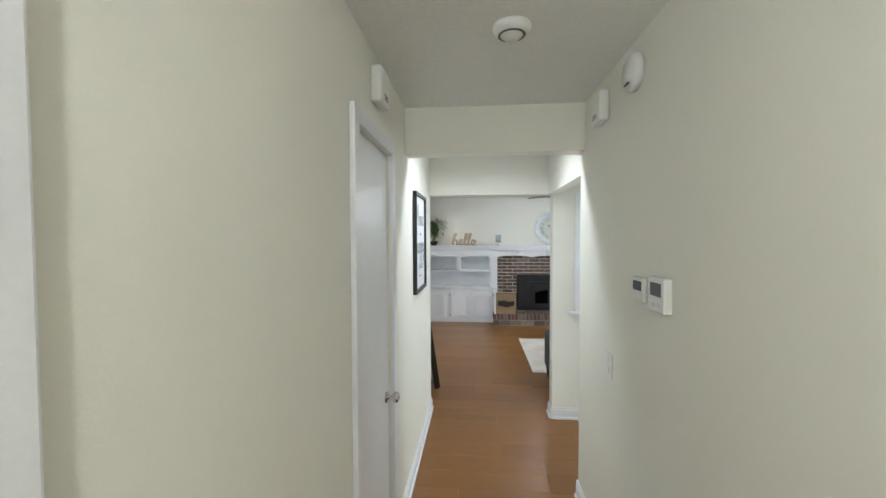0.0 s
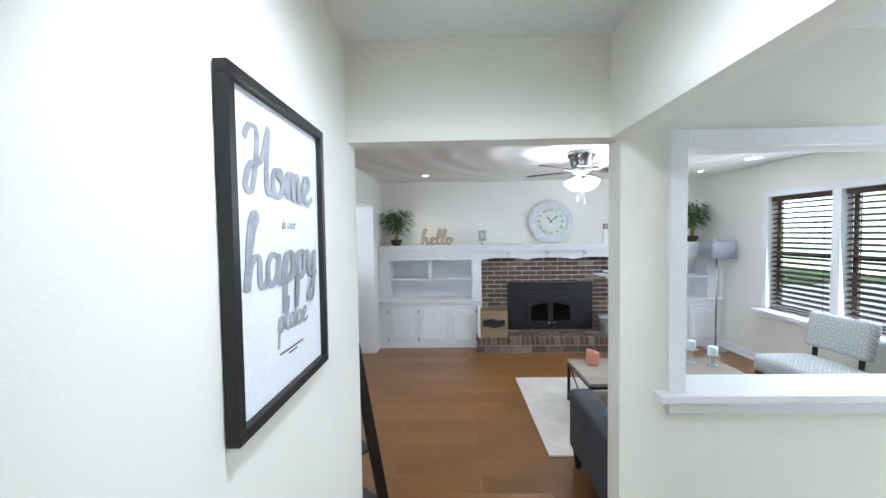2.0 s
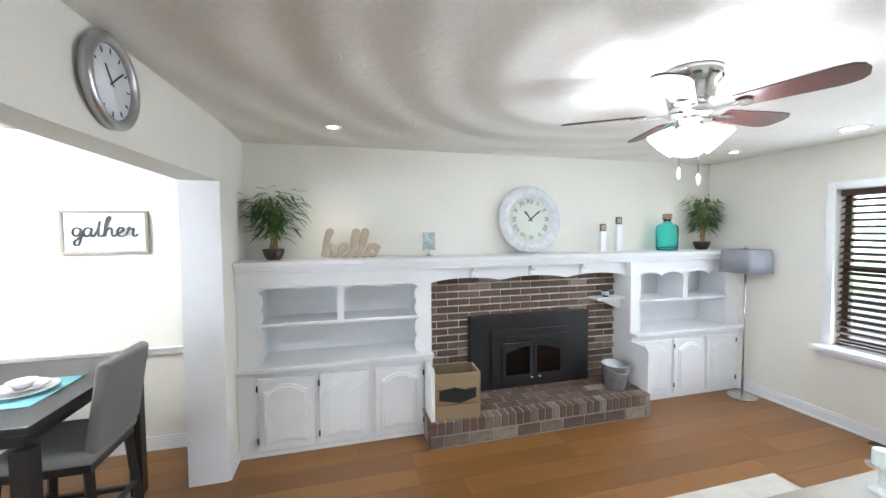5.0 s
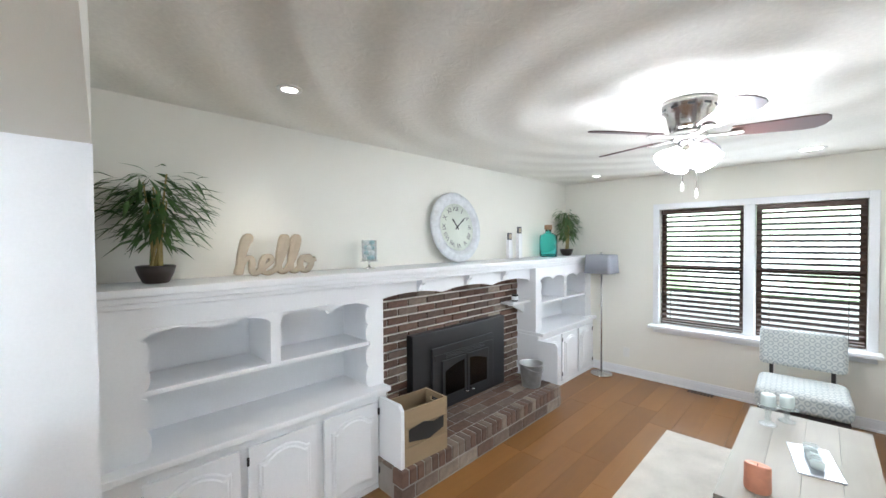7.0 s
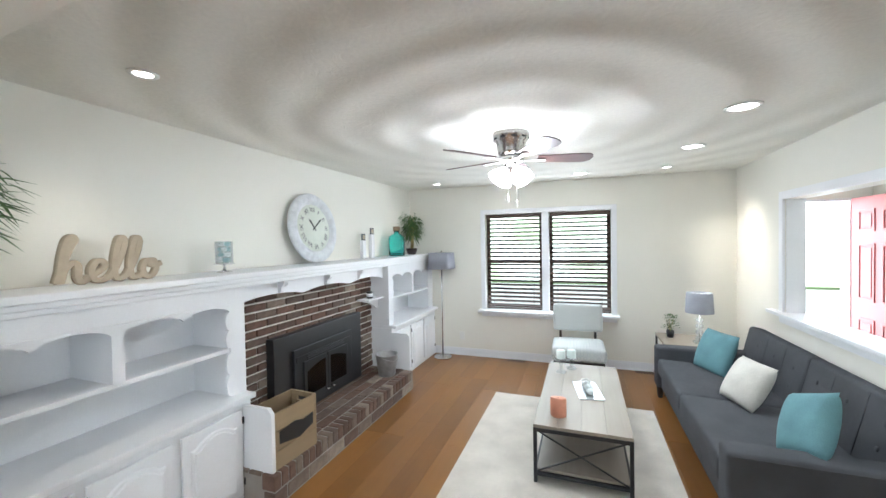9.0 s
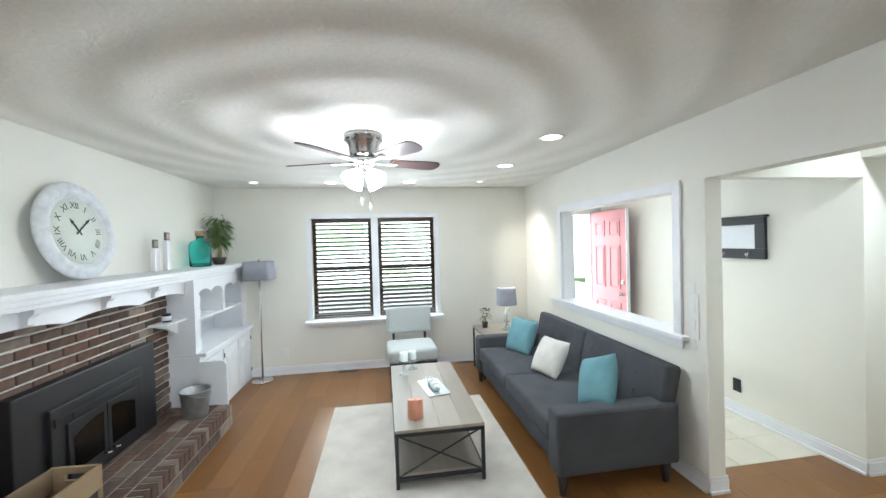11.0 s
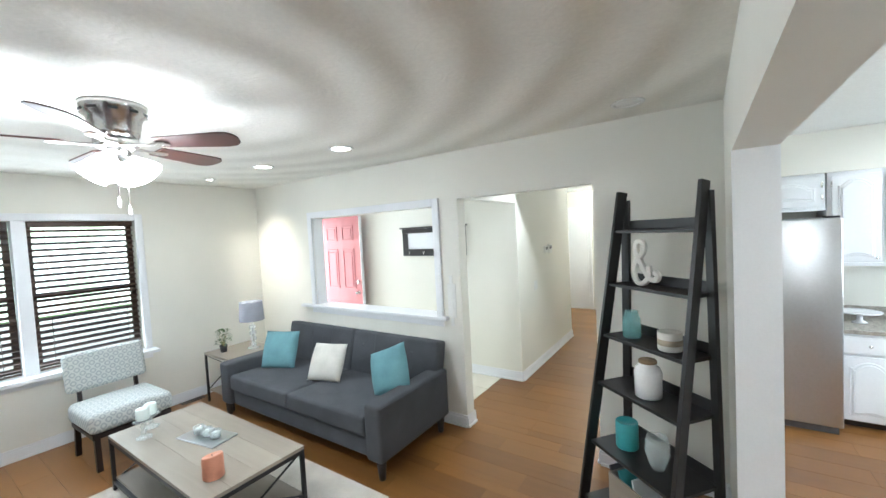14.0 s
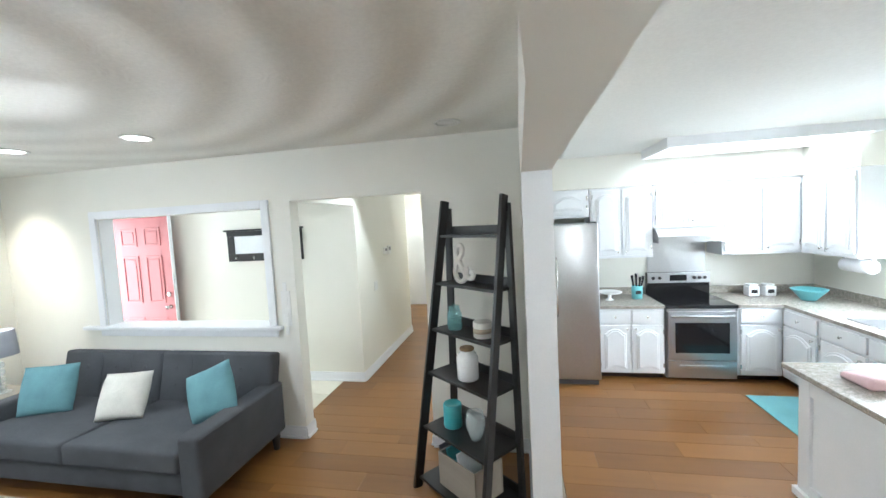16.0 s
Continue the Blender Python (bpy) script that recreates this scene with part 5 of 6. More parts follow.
wall_cabinet(-3.51, 0.85, 1.28, 2.08, 180, 0.74, 2, "white wall cabinet in the kitchen corner")
wall_cabinet(-4.252, 0.852, 1.28, 2.08, 90, 0.68, 2, "white wall cabinet beside the kitchen window")
structure("soffit", B((-4.6, 0.5, 2.082, -1.21, 0.87, H - 0.002), (-4.6, 0.87, 2.082, -4.24, 1.55, H - 0.002)), CREAM, "cream painted soffit above the kitchen cabinets", "soffit")
wt = thing("worktop", -3.4, 0.5, 0.769, "speckled grey-brown stone worktop with low upstand", "worktop")
part("slab", B((0.575, 0.002, 0, 1.245, 0.675, 0.032), bev=0.004), GRANITE, wt)
part("slab", B((-1.198, 0.002, 0, -0.108, 0.675, 0.032), bev=0.004), GRANITE, wt)
part("slab", B((-1.198, 0.676, 0, -0.505, 2.70, 0.032), bev=0.004), GRANITE, wt)
part("upstand", B((0.575, 0.002, 0.033, 1.245, 0.02, 0.115), bev=0.002), GRANITE, wt)
part("upstand", B((-1.198, 0.002, 0.033, -0.108, 0.02, 0.115), bev=0.002), GRANITE, wt)
part("upstand", B((-1.198, 0.021, 0.033, -1.18, 2.70, 0.115), bev=0.002), GRANITE, wt)
sk = thing("kitchen_sink", -4.22, 2.1, 0.802, "stainless steel kitchen sink set into the worktop", "sink")
part("basin", B((-0.2, -0.36, 0.0, 0.2, -0.335, 0.006), (-0.2, 0.335, 0.0, 0.2, 0.36, 0.006), (-0.2, -0.334, 0.0, -0.175, 0.334, 0.006), (0.175, -0.334, 0.0, 0.2, 0.334, 0.006), (-0.175, -0.334, 0.0, 0.175, 0.334, 0.002)), STEEL, sk)
part("tap", rod(bmesh.new(), [(-0.22, 0, 0), (-0.22, 0, 0.2), (-0.17, 0, 0.26), (-0.09, 0, 0.26), (-0.06, 0, 0.2)], 0.011, 10), CHROME, sk)

fr = thing("refrigerator", -1.245, 1.38, 0, "stainless steel side-by-side refrigerator with curved handles", "refrigerator", 180)
part("body", B((0, 0.05, 0.05, 0.895, 0.80, 1.70), bev=0.006), STEEL, fr)
part("door", rounded(0.0, -0.01, 0.07, 0.44, 0.049, 1.70, 0.012), STEEL, fr)
part("door", rounded(0.446, -0.01, 0.07, 0.895, 0.049, 1.70, 0.012), STEEL, fr)
for x in (0.415, 0.475):
    part("handle", rod(bmesh.new(), [(x, -0.01, 0.75), (x, -0.05, 0.79), (x, -0.058, 1.05), (x, -0.05, 1.32), (x, -0.01, 1.36)], 0.011, 10), CHROME, fr)
part("kick_grille", B((0.02, 0.03, 0.005, 0.875, 0.06, 0.06), bev=0.003), GREYINK, fr)
part("hinge_cover", B((0.80, 0.0, 1.701, 0.88, 0.09, 1.715), bev=0.003), BLACK, fr)

ra = thing("kitchen_range", -2.835, 1.15, 0, "stainless steel electric range with black glass top", "range", 180)
part("body", B((0.004, 0.0, 0.02, 0.662, 0.62, 0.765), bev=0.003), STEEL, ra)
od = part("oven_door", B((0.01, -0.035, 0.225, 0.656, -0.001, 0.735), bev=0.006), STEEL, ra)
part("window", B((0.08, -0.039, 0.30, 0.585, -0.0355, 0.62), bev=0.001), BLACKGLASS, od)
part("handle", rod(bmesh.new(), [(0.05, -0.036, 0.69), (0.05, -0.075, 0.695), (0.61, -0.075, 0.695), (0.61, -0.036, 0.69)], 0.011, 10), STEEL, od)
dr = part("drawer", B((0.01, -0.03, 0.03, 0.656, -0.001, 0.215), bev=0.006), STEEL, ra)
part("handle", B((0.12, -0.045, 0.15, 0.54, -0.031, 0.172), bev=0.004), STEEL, dr)
part("cooktop", B((0.0, -0.03, 0.766, 0.666, 0.56, 0.80), bev=0.005), BLACKGLASS, ra)
bg = part("backguard", B((0.0, 0.561, 0.766, 0.666, 0.64, 1.06), bev=0.006), BLACKGLASS, ra)
part("panel", B((0.0, 0.545, 0.94, 0.666, 0.56, 1.06), bev=0.004), STEEL, bg)
part("display", B((0.24, 0.541, 0.965, 0.42, 0.5445, 1.035), bev=0.001), BLACKGLASS, bg)
for x in (0.06, 0.13, 0.50, 0.555, 0.61):
    part("knob", lathe(bmesh.new(), [(0.019, 0), (0.019, 0.012), (0.014, 0.02), (0, 0.02)], n=14, m=Matrix.Translation((x, 0.545, 1.0)) @ Matrix.Rotation(radians(90), 4, "X")), BLACK, bg)
hd = thing("range_hood", -2.83, 1.0, 1.44, "stainless steel under-cabinet range hood", "range hood", 180)
part("canopy", prism(bmesh.new(), [(0.0, 0.0), (0.0, 0.07), (0.10, 0.155), (0.495, 0.155), (0.495, 0.0)], "x", 0.0, 0.68), STEEL, hd)
sb = thing("splashback", -2.86, 0.503, 0.93, "stainless steel splashback behind the range", "splashback")
part("sheet", B((-0.63, 0, 0, 0.0, 0.006, 0.51), bev=0.001), STEEL, sb)

isl = thing("kitchen_island", -2.97, 2.87, 0, "white panelled kitchen island with speckled stone top", "island")
part("body", B((-0.60, 0, 0.0, -0.02, 1.30, 0.768)), WHITE, isl)
for q in ((-0.019, 0, 0.0, 0.0, 0.09, 0.768), (-0.019, 1.21, 0, 0.0, 1.30, 0.768), (-0.019, 0.091, 0.66, 0.0, 1.209, 0.768), (-0.019, 0.091, 0, 0.0, 1.209, 0.11)):
    part("panel_frame", B(q, bev=0.003), WHITE, isl)
part("skirting", B((-0.6, -0.02, 0, 0.02, 1.30, 0.05), bev=0.005), WHITE, isl)
part("top", B((-0.66, -0.09, 0.769, 0.04, 1.36, 0.802), bev=0.006), GRANITE, isl)
tw = thing("folded_towel", -3.22, 3.10, 0.803, "crumpled pink and white kitchen towel on the island", "towel")
bm = rounded(-0.14, -0.1, 0, 0.14, 0.1, 0.05, 0.02)
for v in bm.verts:
    v.co.z *= 1 + 0.6 * noise.noise(v.co * 14)
part("cloth", bm, PINK, tw)
mat_ = thing("kitchen_mat", -3.66, 1.80, 0.001, "teal woven kitchen mat on the floor", "mat")
part("weave", B((-0.26, -0.30, 0, 0.26, 0.55, 0.008), bev=0.002), TEALMAT, mat_)
kl = thing("kitchen_ceiling_light", -3.5, 1.33, H, "long white fluorescent ceiling light box, lit", "ceiling light")
part("frame", B((-0.82, -0.36, -0.09, 0.82, -0.32, -0.001), (-0.82, 0.32, -0.09, 0.82, 0.36, -0.001), (-0.82, -0.319, -0.09, -0.78, 0.319, -0.001), (0.78, -0.319, -0.09, 0.82, 0.319, -0.001)), WHITE, kl)
part("diffuser", B((-0.779, -0.319, -0.085, 0.779, 0.319, -0.075)), glow("lit_diffuser", (0.97, 0.99, 1.0), 3.2), kl)
kw = structure("window_2", B((-4.6, 1.54, 1.0, -4.58, 1.60, 1.96), (-4.6, 2.85, 1.0, -4.58, 2.91, 1.96), (-4.6, 1.6, 1.9, -4.58, 2.85, 1.96), (-4.66, 1.54, 0.965, -4.52, 2.91, 0.999), (-4.7, 2.2, 1.0, -4.66, 2.25, 1.9)), WHITE, "white painted kitchen window frame", "window")
stand = thing("cake_stand", -2.35, 0.86, 0.802, "white ceramic cake stand on the worktop", "cake stand")
part("plate", lathe(bmesh.new(), [(0.05, 0), (0.045, 0.008), (0.02, 0.02), (0.02, 0.07), (0.13, 0.085), (0.135, 0.098), (0.12, 0.094), (0, 0.092)], n=36), CERAMIC, stand)
cr = thing("utensil_crock", -2.66, 0.80, 0.802, "turquoise crock holding black kitchen utensils", "crock")
part("pot", lathe(bmesh.new(), [(0.05, 0), (0.056, 0.006), (0.056, 0.15), (0.05, 0.15), (0.05, 0.012), (0, 0.011)], n=26), TURQ, cr)
for i, (dx, dz) in enumerate(((0.05, 0.27), (-0.03, 0.25), (0.01, 0.29), (-0.06, 0.26))):
    part("utensil", rod(bmesh.new(), [(dx * 0.3, 0, 0.013), (dx, 0.01, dz - 0.05), (dx * 1.1, 0.01, dz)], 0.006, 8, 0.016), BLACK, cr)
part("label_band", B((-0.03, 0.0555, 0.06, 0.03, 0.058, 0.10), bev=0.001), INK, cr)
for x in (-3.86, -4.02):
    k = thing("canister", x, 0.72, 0.802, "white square kitchen canister with dark label", "canister", group="canisters on the worktop")
    part("body", rounded(-0.055, -0.055, 0, 0.055, 0.055, 0.11, 0.012), CERAMIC, k)
    part("lid", rounded(-0.045, -0.045, 0.1105, 0.045, 0.045, 0.135, 0.01), CERAMIC, k)
    part("label_plate", B((-0.03, 0.0555, 0.035, 0.03, 0.058, 0.075), bev=0.001), INK, k)
bw = thing("mixing_bowl", -4.24, 0.98, 0.802, "turquoise ceramic bowl on the worktop", "bowl")
part("bowl", lathe(bmesh.new(), [(0.06, 0), (0.065, 0.01), (0.13, 0.09), (0.15, 0.115), (0.144, 0.117), (0.12, 0.09), (0.05, 0.02), (0, 0.018)], n=36), TURQ, bw)
pt = thing("paper_towel_roll", -4.35, 1.40, 1.20, "white paper towel roll under the wall cabinet", "paper towel")
part("roll", lathe(bmesh.new(), [(0.015, -0.14), (0.06, -0.14), (0.06, 0.14), (0.015, 0.14)], n=28, m=Matrix.Rotation(radians(90), 4, "X")), PAPER, pt)
part("holder", B((-0.01, -0.16, 0.0, 0.01, -0.15, 0.08), (-0.01, 0.15, 0.0, 0.01, 0.16, 0.08), (-0.006, -0.16, -0.006, 0.006, 0.16, 0.006)), CHROME, pt)

# ---- dining corner ----
structure("chair_rail", B((-3.0, 6.672, 0.76, -1.45, 6.699, 0.815), (-3.0, 6.66, 0.80, -1.45, 6.6715, 0.815), bev=0.003), WHITE, "white painted chair rail", "trim")
structure("doorway_casing", B((-3.06, 6.68, 0.0, -3.0, 6.699, 2.08)), WHITE, "white painted vertical casing", "trim")
gs = thing("gather_sign", -2.20, 6.685, 1.55, "white wooden sign in grey frame reading gather", "sign")
part("board", B((-0.255, -0.005, 0.01, 0.255, 0.012, 0.31)), PAPER, gs)
for q in ((-0.275, -0.02, 0.0, 0.275, 0.012, 0.018), (-0.275, -0.02, 0.302, 0.275, 0.012, 0.32), (-0.275, -0.02, 0.0185, -0.257, 0.012, 0.3015), (0.257, -0.02, 0.0185, 0.275, 0.012, 0.3015)):
    part("frame_rail", B(q, bev=0.002), GREYWOOD, gs)
part("letters", moved(script("gather", 0.135, 0.014, 0.004, 0.4), Matrix.Translation((0, -0.009, 0.13))), INK, gs)
wall_cabinet(-3.60, 6.35, 1.42, 2.10, 0, 0.5, 1, "white wall cabinet in the dining corner")
dt = thing("dining_table", -2.28, 5.70, 0, "tall black square dining table", "table")
part("top", B((-0.52, -0.50, 0.872, 0.52, 0.50, 0.91), bev=0.004), BLACKWOOD, dt)
part("apron", B((-0.46, -0.44, 0.80, 0.46, -0.42, 0.871), (-0.46, 0.42, 0.80, 0.46, 0.44, 0.871), (-0.46, -0.419, 0.80, -0.44, 0.419, 0.871), (0.44, -0.419, 0.80, 0.46, 0.419, 0.871)), BLACKWOOD, dt)
for sx in (-1, 1):
    for sy in (-1, 1):
        part("leg", B((sx * 0.465 - 0.035, sy * 0.445 - 0.035, 0, sx * 0.465 + 0.035, sy * 0.445 + 0.035, 0.799), bev=0.003), BLACKWOOD, dt)


def counter_chair(x, y, turn, back, label):
    t = thing("counter_chair" if back else "counter_stool", x, y, 0, label, "chair" if back else "stool", turn, "seats round the dining table")
    part("seat", rounded(-0.22, -0.22, 0.58, 0.22, 0.22, 0.65, 0.03, bulge=0.01), GREYSEAT if back else POT, t)
    part("seat_frame", B((-0.2, -0.2, 0.54, 0.2, 0.2, 0.579), bev=0.003), BLACKWOOD, t)
    for sx in (-1, 1):
        for sy in (-1, 1):
            part("leg", beam(bmesh.new(), (sx * 0.215, sy * 0.215, 0), (sx * 0.18, sy * 0.18, 0.54), 0.036, 0.036, 0.002), BLACKWOOD, t)
        part("stretcher", B((sx * 0.2 - 0.011, -0.19, 0.2, sx * 0.2 + 0.011, 0.19, 0.225)), BLACKWOOD, t)
        part("stretcher", B((-0.19, sx * 0.2 - 0.011, 0.24, 0.19, sx * 0.2 + 0.011, 0.265)), BLACKWOOD, t)
    if back:
        part("backrest", moved(rounded(-0.21, -0.03, 0.0, 0.21, 0.03, 0.45, 0.025), Matrix.Translation((0, -0.20, 0.63)) @ Matrix.Rotation(radians(9), 4, "X")), GREYSEAT, t)


counter_chair(-1.90, 5.66, 90, True, "tall dining chair with grey upholstered back and black legs")
counter_chair(-2.62, 5.44, 0, False, "black counter stool with dark padded seat")
for x, y in ((-2.05, 5.62), (-2.50, 5.40)):
    m = thing("placemat", x, y, 0.911, "teal woven placemat on the dining table", "placemat", group="placemats")
    part("weave", B((-0.15, -0.2, 0, 0.15, 0.2, 0.004), bev=0.001), TEALMAT, m)
    p = thing("plate_stack", x, y, 0.9155, "stack of white dinner plates with small bowl", "plates", group="place settings")
    for i, r in enumerate((0.135, 0.10)):
        part("plate", lathe(bmesh.new(), [(r * 0.6, 0.001 + 0.016 * i), (r, 0.018 + 0.016 * i), (r, 0.022 + 0.016 * i), (r * 0.6, 0.008 + 0.016 * i), (0, 0.008 + 0.016 * i)], n=32), CERAMIC, p)
    part("bowl", lathe(bmesh.new(), [(0.03, 0.025), (0.06, 0.06), (0.057, 0.06), (0.025, 0.03), (0, 0.03)], n=24), CERAMIC, p)
vz = thing("flower_vase", -2.30, 5.68, 0.911, "teal vase filled with white flowers on the dining table", "vase")
part("vase", lathe(bmesh.new(), [(0.035, 0), (0.05, 0.02), (0.055, 0.06), (0.035, 0.1), (0.042, 0.12), (0.036, 0.12), (0.03, 0.1), (0, 0.09)], n=26), TEALCERAMIC, vz)
rnd = random.Random(9)
bm = bmesh.new()
for i in range(260):
    a, b = rnd.uniform(0, 6.28), rnd.uniform(-0.3, 1.4)
    d = Vector((math.cos(a) * math.cos(b), math.sin(a) * math.cos(b), math.sin(b)))
    c = Vector((0, 0, 0.16)) + Vector((d.x * 0.10, d.y * 0.10, d.z * 0.06)) * rnd.uniform(0.7, 1.05)
    s, w = d.orthogonal().normalized() * 0.016, d.cross(d.orthogonal()).normalized() * 0.016
    bm.faces.new([bm.verts.new(q) for q in (c + s, c + w + d * 0.006, c - s, c - w + d * 0.006)])
part("blossom", bm, PETAL, vz)["kind"] = "stuff"
part("stem", rod(bmesh.new(), [(0, 0, 0.09), (0, 0, 0.17)], 0.012, 8), LEAF, vz)
cd = thing("chandelier", -2.60, 5.70, H, "brushed nickel chandelier with five lit glass shades", "chandelier")
part("canopy", lathe(bmesh.new(), [(0.065, 0), (0.06, -0.02), (0.015, -0.035), (0, -0.036)], n=28), CHROME, cd)
part("stem", rod(bmesh.new(), [(0, 0, -0.03), (0, 0, -0.36)], 0.009, 10), CHROME, cd)
part("hub", lathe(bmesh.new(), [(0.01, -0.30), (0.03, -0.33), (0.035, -0.38), (0.015, -0.42), (0, -0.43)], n=20), CHROME, cd)
for i in range(5):
    a = radians(72 * i + 20)
    c, s = math.cos(a), math.sin(a)
    part("arm", rod(bmesh.new(), [(r * c, r * s, z) for r, z in ((0.02, -0.38), (0.08, -0.30), (0.16, -0.24), (0.24, -0.25), (0.30, -0.31), (0.32, -0.37))], 0.008, 8), CHROME, cd)
    part("shade", lathe(bmesh.new(), [(0.03, -0.37), (0.05, -0.39), (0.075, -0.45), (0.095, -0.50), (0.092, -0.50), (0.07, -0.45), (0.045, -0.395), (0.028, -0.375)], 0.32 * c, 0.32 * s, 26), BULBGLASS, cd, "lit frosted glass shade")

# ---- clock on the west wall ----
wc = new("wall_clock")
wc.matrix_world = Matrix.Translation((west_face(5.0) + 0.022, 5.0, 2.262))  @ Matrix.Rotation(radians(90), 4, "Y") @ Matrix.Rotation(radians(90), 4, "Z")
tagged(wc, "round silver-rimmed wall clock above the kitchen opening", "clock")
part("rim", lathe(bmesh.new(), [(0.135, 0.0), (0.17, 0.0), (0.172, 0.025), (0.16, 0.035), (0.14, 0.03), (0.135, 0.012)], n=48), STEEL, wc)
part("dial", lathe(bmesh.new(), [(0.134, 0.001), (0.134, 0.012), (0, 0.0121)], n=48), PAPER, wc)
for i in range(12):
    part("hour_mark", moved(B((-0.003, 0.105, 0.0125, 0.003, 0.125, 0.014)), Matrix.Rotation(radians(30 * i), 4, "Z")), INK, wc)
for ang, ln in ((-37, 0.07), (52, 0.10)):
    part("hand", moved(B((-0.003, -0.015, 0.015, 0.003, ln, 0.0165)), Matrix.Rotation(radians(-ang), 4, "Z")), INK, wc)

# ---- hall and foyer ----
def hall_door(name, y0, y1, label, hinge_low=True):
    structure(name + "_casing", B((-0.619, y0 - 0.06, 0, -0.598, y0, 2.12), (-0.619, y1, 0, -0.598, y1 + 0.06, 2.12), (-0.619, y0, 2.06, -0.598, y1, 2.12), bev=0.004), WHITE, "white painted door casing", "trim")
    d = tagged(part(name, B((-0.665, y0 + 0.003, 0.008, -0.63, y1 - 0.003, 2.055), bev=0.002), WHITE), label, "door", kind="structure")
    kn = part("door_handle", lathe(bmesh.new(), [(0.028, 0), (0.028, 0.005), (0.012, 0.008), (0.011, 0.03), (0.026, 0.045), (0.026, 0.058), (0.012, 0.066), (0, 0.066)], n=20,
                                   m=Matrix.Translation((-0.63, y1 - 0.06, 0.86)) @ Matrix.Rotation(radians(90), 4, "Y")), CHROME, d)
    for z in (0.22, 1.0, 1.80):
        part("hinge", B((-0.632, y0 - 0.004, z, -0.622, y0 + 0.012, z + 0.09), bev=0.002), CHROME, d)


hall_door("door_1", 0.335, 0.88, "white flush closet door with nickel knob, closed")
hall_door("door_2", -1.55, -0.75, "white flush hall door, closed")
structure("door_3_casing", B((0.58, -2.699, 0, 0.65, -2.68, 2.12), (1.31, -2.699, 0, 1.38, -2.68, 2.12), (0.65, -2.699, 2.05, 1.31, -2.68, 2.12), bev=0.004), WHITE, "white painted door casing", "trim")
d3 = structure("door_3", B((0.652, -2.699, 0.008, 1.308, -2.685, 2.048), bev=0.003), WHITE, "white flush door at the hall's end, closed", "door")
part("door_handle", lathe(bmesh.new(), [(0.026, 0), (0.012, 0.008), (0.011, 0.03), (0.026, 0.05), (0, 0.062)], n=18, m=Matrix.Translation((1.24, -2.685, 0.95)) @ Matrix.Rotation(radians(-90), 4, "X")), CHROME, d3)

pf = thing("framed_print", -0.619, 1.838, 1.25, "black framed white print reading Home is our happy place", "picture", 90)
for q in ((-0.256, -0.028, 0.0, 0.256, -0.001, 0.024), (-0.256, -0.028, 0.696, 0.256, -0.001, 0.72), (-0.256, -0.028, 0.0245, -0.232, -0.001, 0.6955), (0.232, -0.028, 0.0245, 0.256, -0.001, 0.6955)):
    part("frame_rail", B(q, bev=0.002), BLACKWOOD, pf)
part("print", B((-0.231, -0.012, 0.025, 0.231, -0.006, 0.695)), PAPER, pf)
for word, size, x, z in (("Home", 0.145, 0.0, 0.49), ("is our", 0.035, 0.02, 0.415), ("happy", 0.15, 0.0, 0.285), ("place", 0.075, 0.03, 0.165)):
    bm = lettering(word, size, 0.001, 0.3) if " " in word else script(word, size, size * 0.11, 0.001, 0.7)
    part("word", moved(bm, Matrix.Translation((x, -0.013, z))), PALEINK, pf)
part("flourish", B((-0.05, -0.0135, 0.11, 0.09, -0.0125, 0.114), (0.0, -0.0135, 0.10, 0.05, -0.0125, 0.104)), GREYINK, pf)

for y, w, h, lab in ((0.35, 0.12, 0.12, "white thermostat with grey display on hall wall"), (0.50, 0.115, 0.09, "white hall thermostat with large display")):
    th = thing("thermostat", 0.459, y, 1.45, lab, "thermostat", -90, "thermostats in the hall")
    part("body", B((-w / 2, -0.028, -h / 2, w / 2, 0.0, h / 2), bev=0.006), PLASTIC, th)
    part("display", B((-w * 0.32, -0.0295, -0.005, w * 0.32, -0.0282, h * 0.34)), GREYINK, th)
    for i in (-1, 1):
        part("button", B((i * 0.018 - 0.008, -0.031, -h * 0.36, i * 0.018 + 0.008, -0.0282, -h * 0.24), bev=0.001), PLASTIC, th)
wall_plate(0.46, 0.89, 1.03, -90, 0.115, 0.115, "white double light switch on hall wall", "light_switch")
al = thing("alarm_sounder", 0.459, 0.60, 2.31, "round white alarm sounder high on hall wall", "alarm", -90)
part("body", lathe(bmesh.new(), [(0.075, 0), (0.078, 0.02), (0.065, 0.035), (0, 0.038)], n=32, m=Matrix.Rotation(radians(90), 4, "X")), PLASTIC, al)
part("slot", B((-0.02, -0.041, -0.05, 0.02, -0.036, -0.044)), GREYINK, al)
for x, y, turn in ((0.459, 0.98, -90), (-0.619, 0.62, 90)):
    sb2 = thing("door_chime", x, y, 2.29, "white door chime box high on the wall", "door chime", turn, "chime boxes")
    part("cover", rounded(-0.075, -0.05, -0.075, 0.075, -0.001, 0.075, 0.012), PLASTIC, sb2)
    for i in range(3):
        part("slot", B((-0.03, -0.0515, -0.055 + 0.01 * i, 0.03, -0.0495, -0.051 + 0.01 * i)), GREYINK, sb2)
sd = thing("smoke_detector", -0.05, 0.46, H, "round white smoke detector on hall ceiling", "smoke detector")
part("body", lathe(bmesh.new(), [(0.072, 0), (0.072, -0.012), (0.06, -0.03), (0.035, -0.034), (0.03, -0.045), (0, -0.046)], n=32), PLASTIC, sd)
part("vent", lathe(bmesh.new(), [(0.052, -0.0325), (0.042, -0.0345)], n=24), GREYINK, sd)
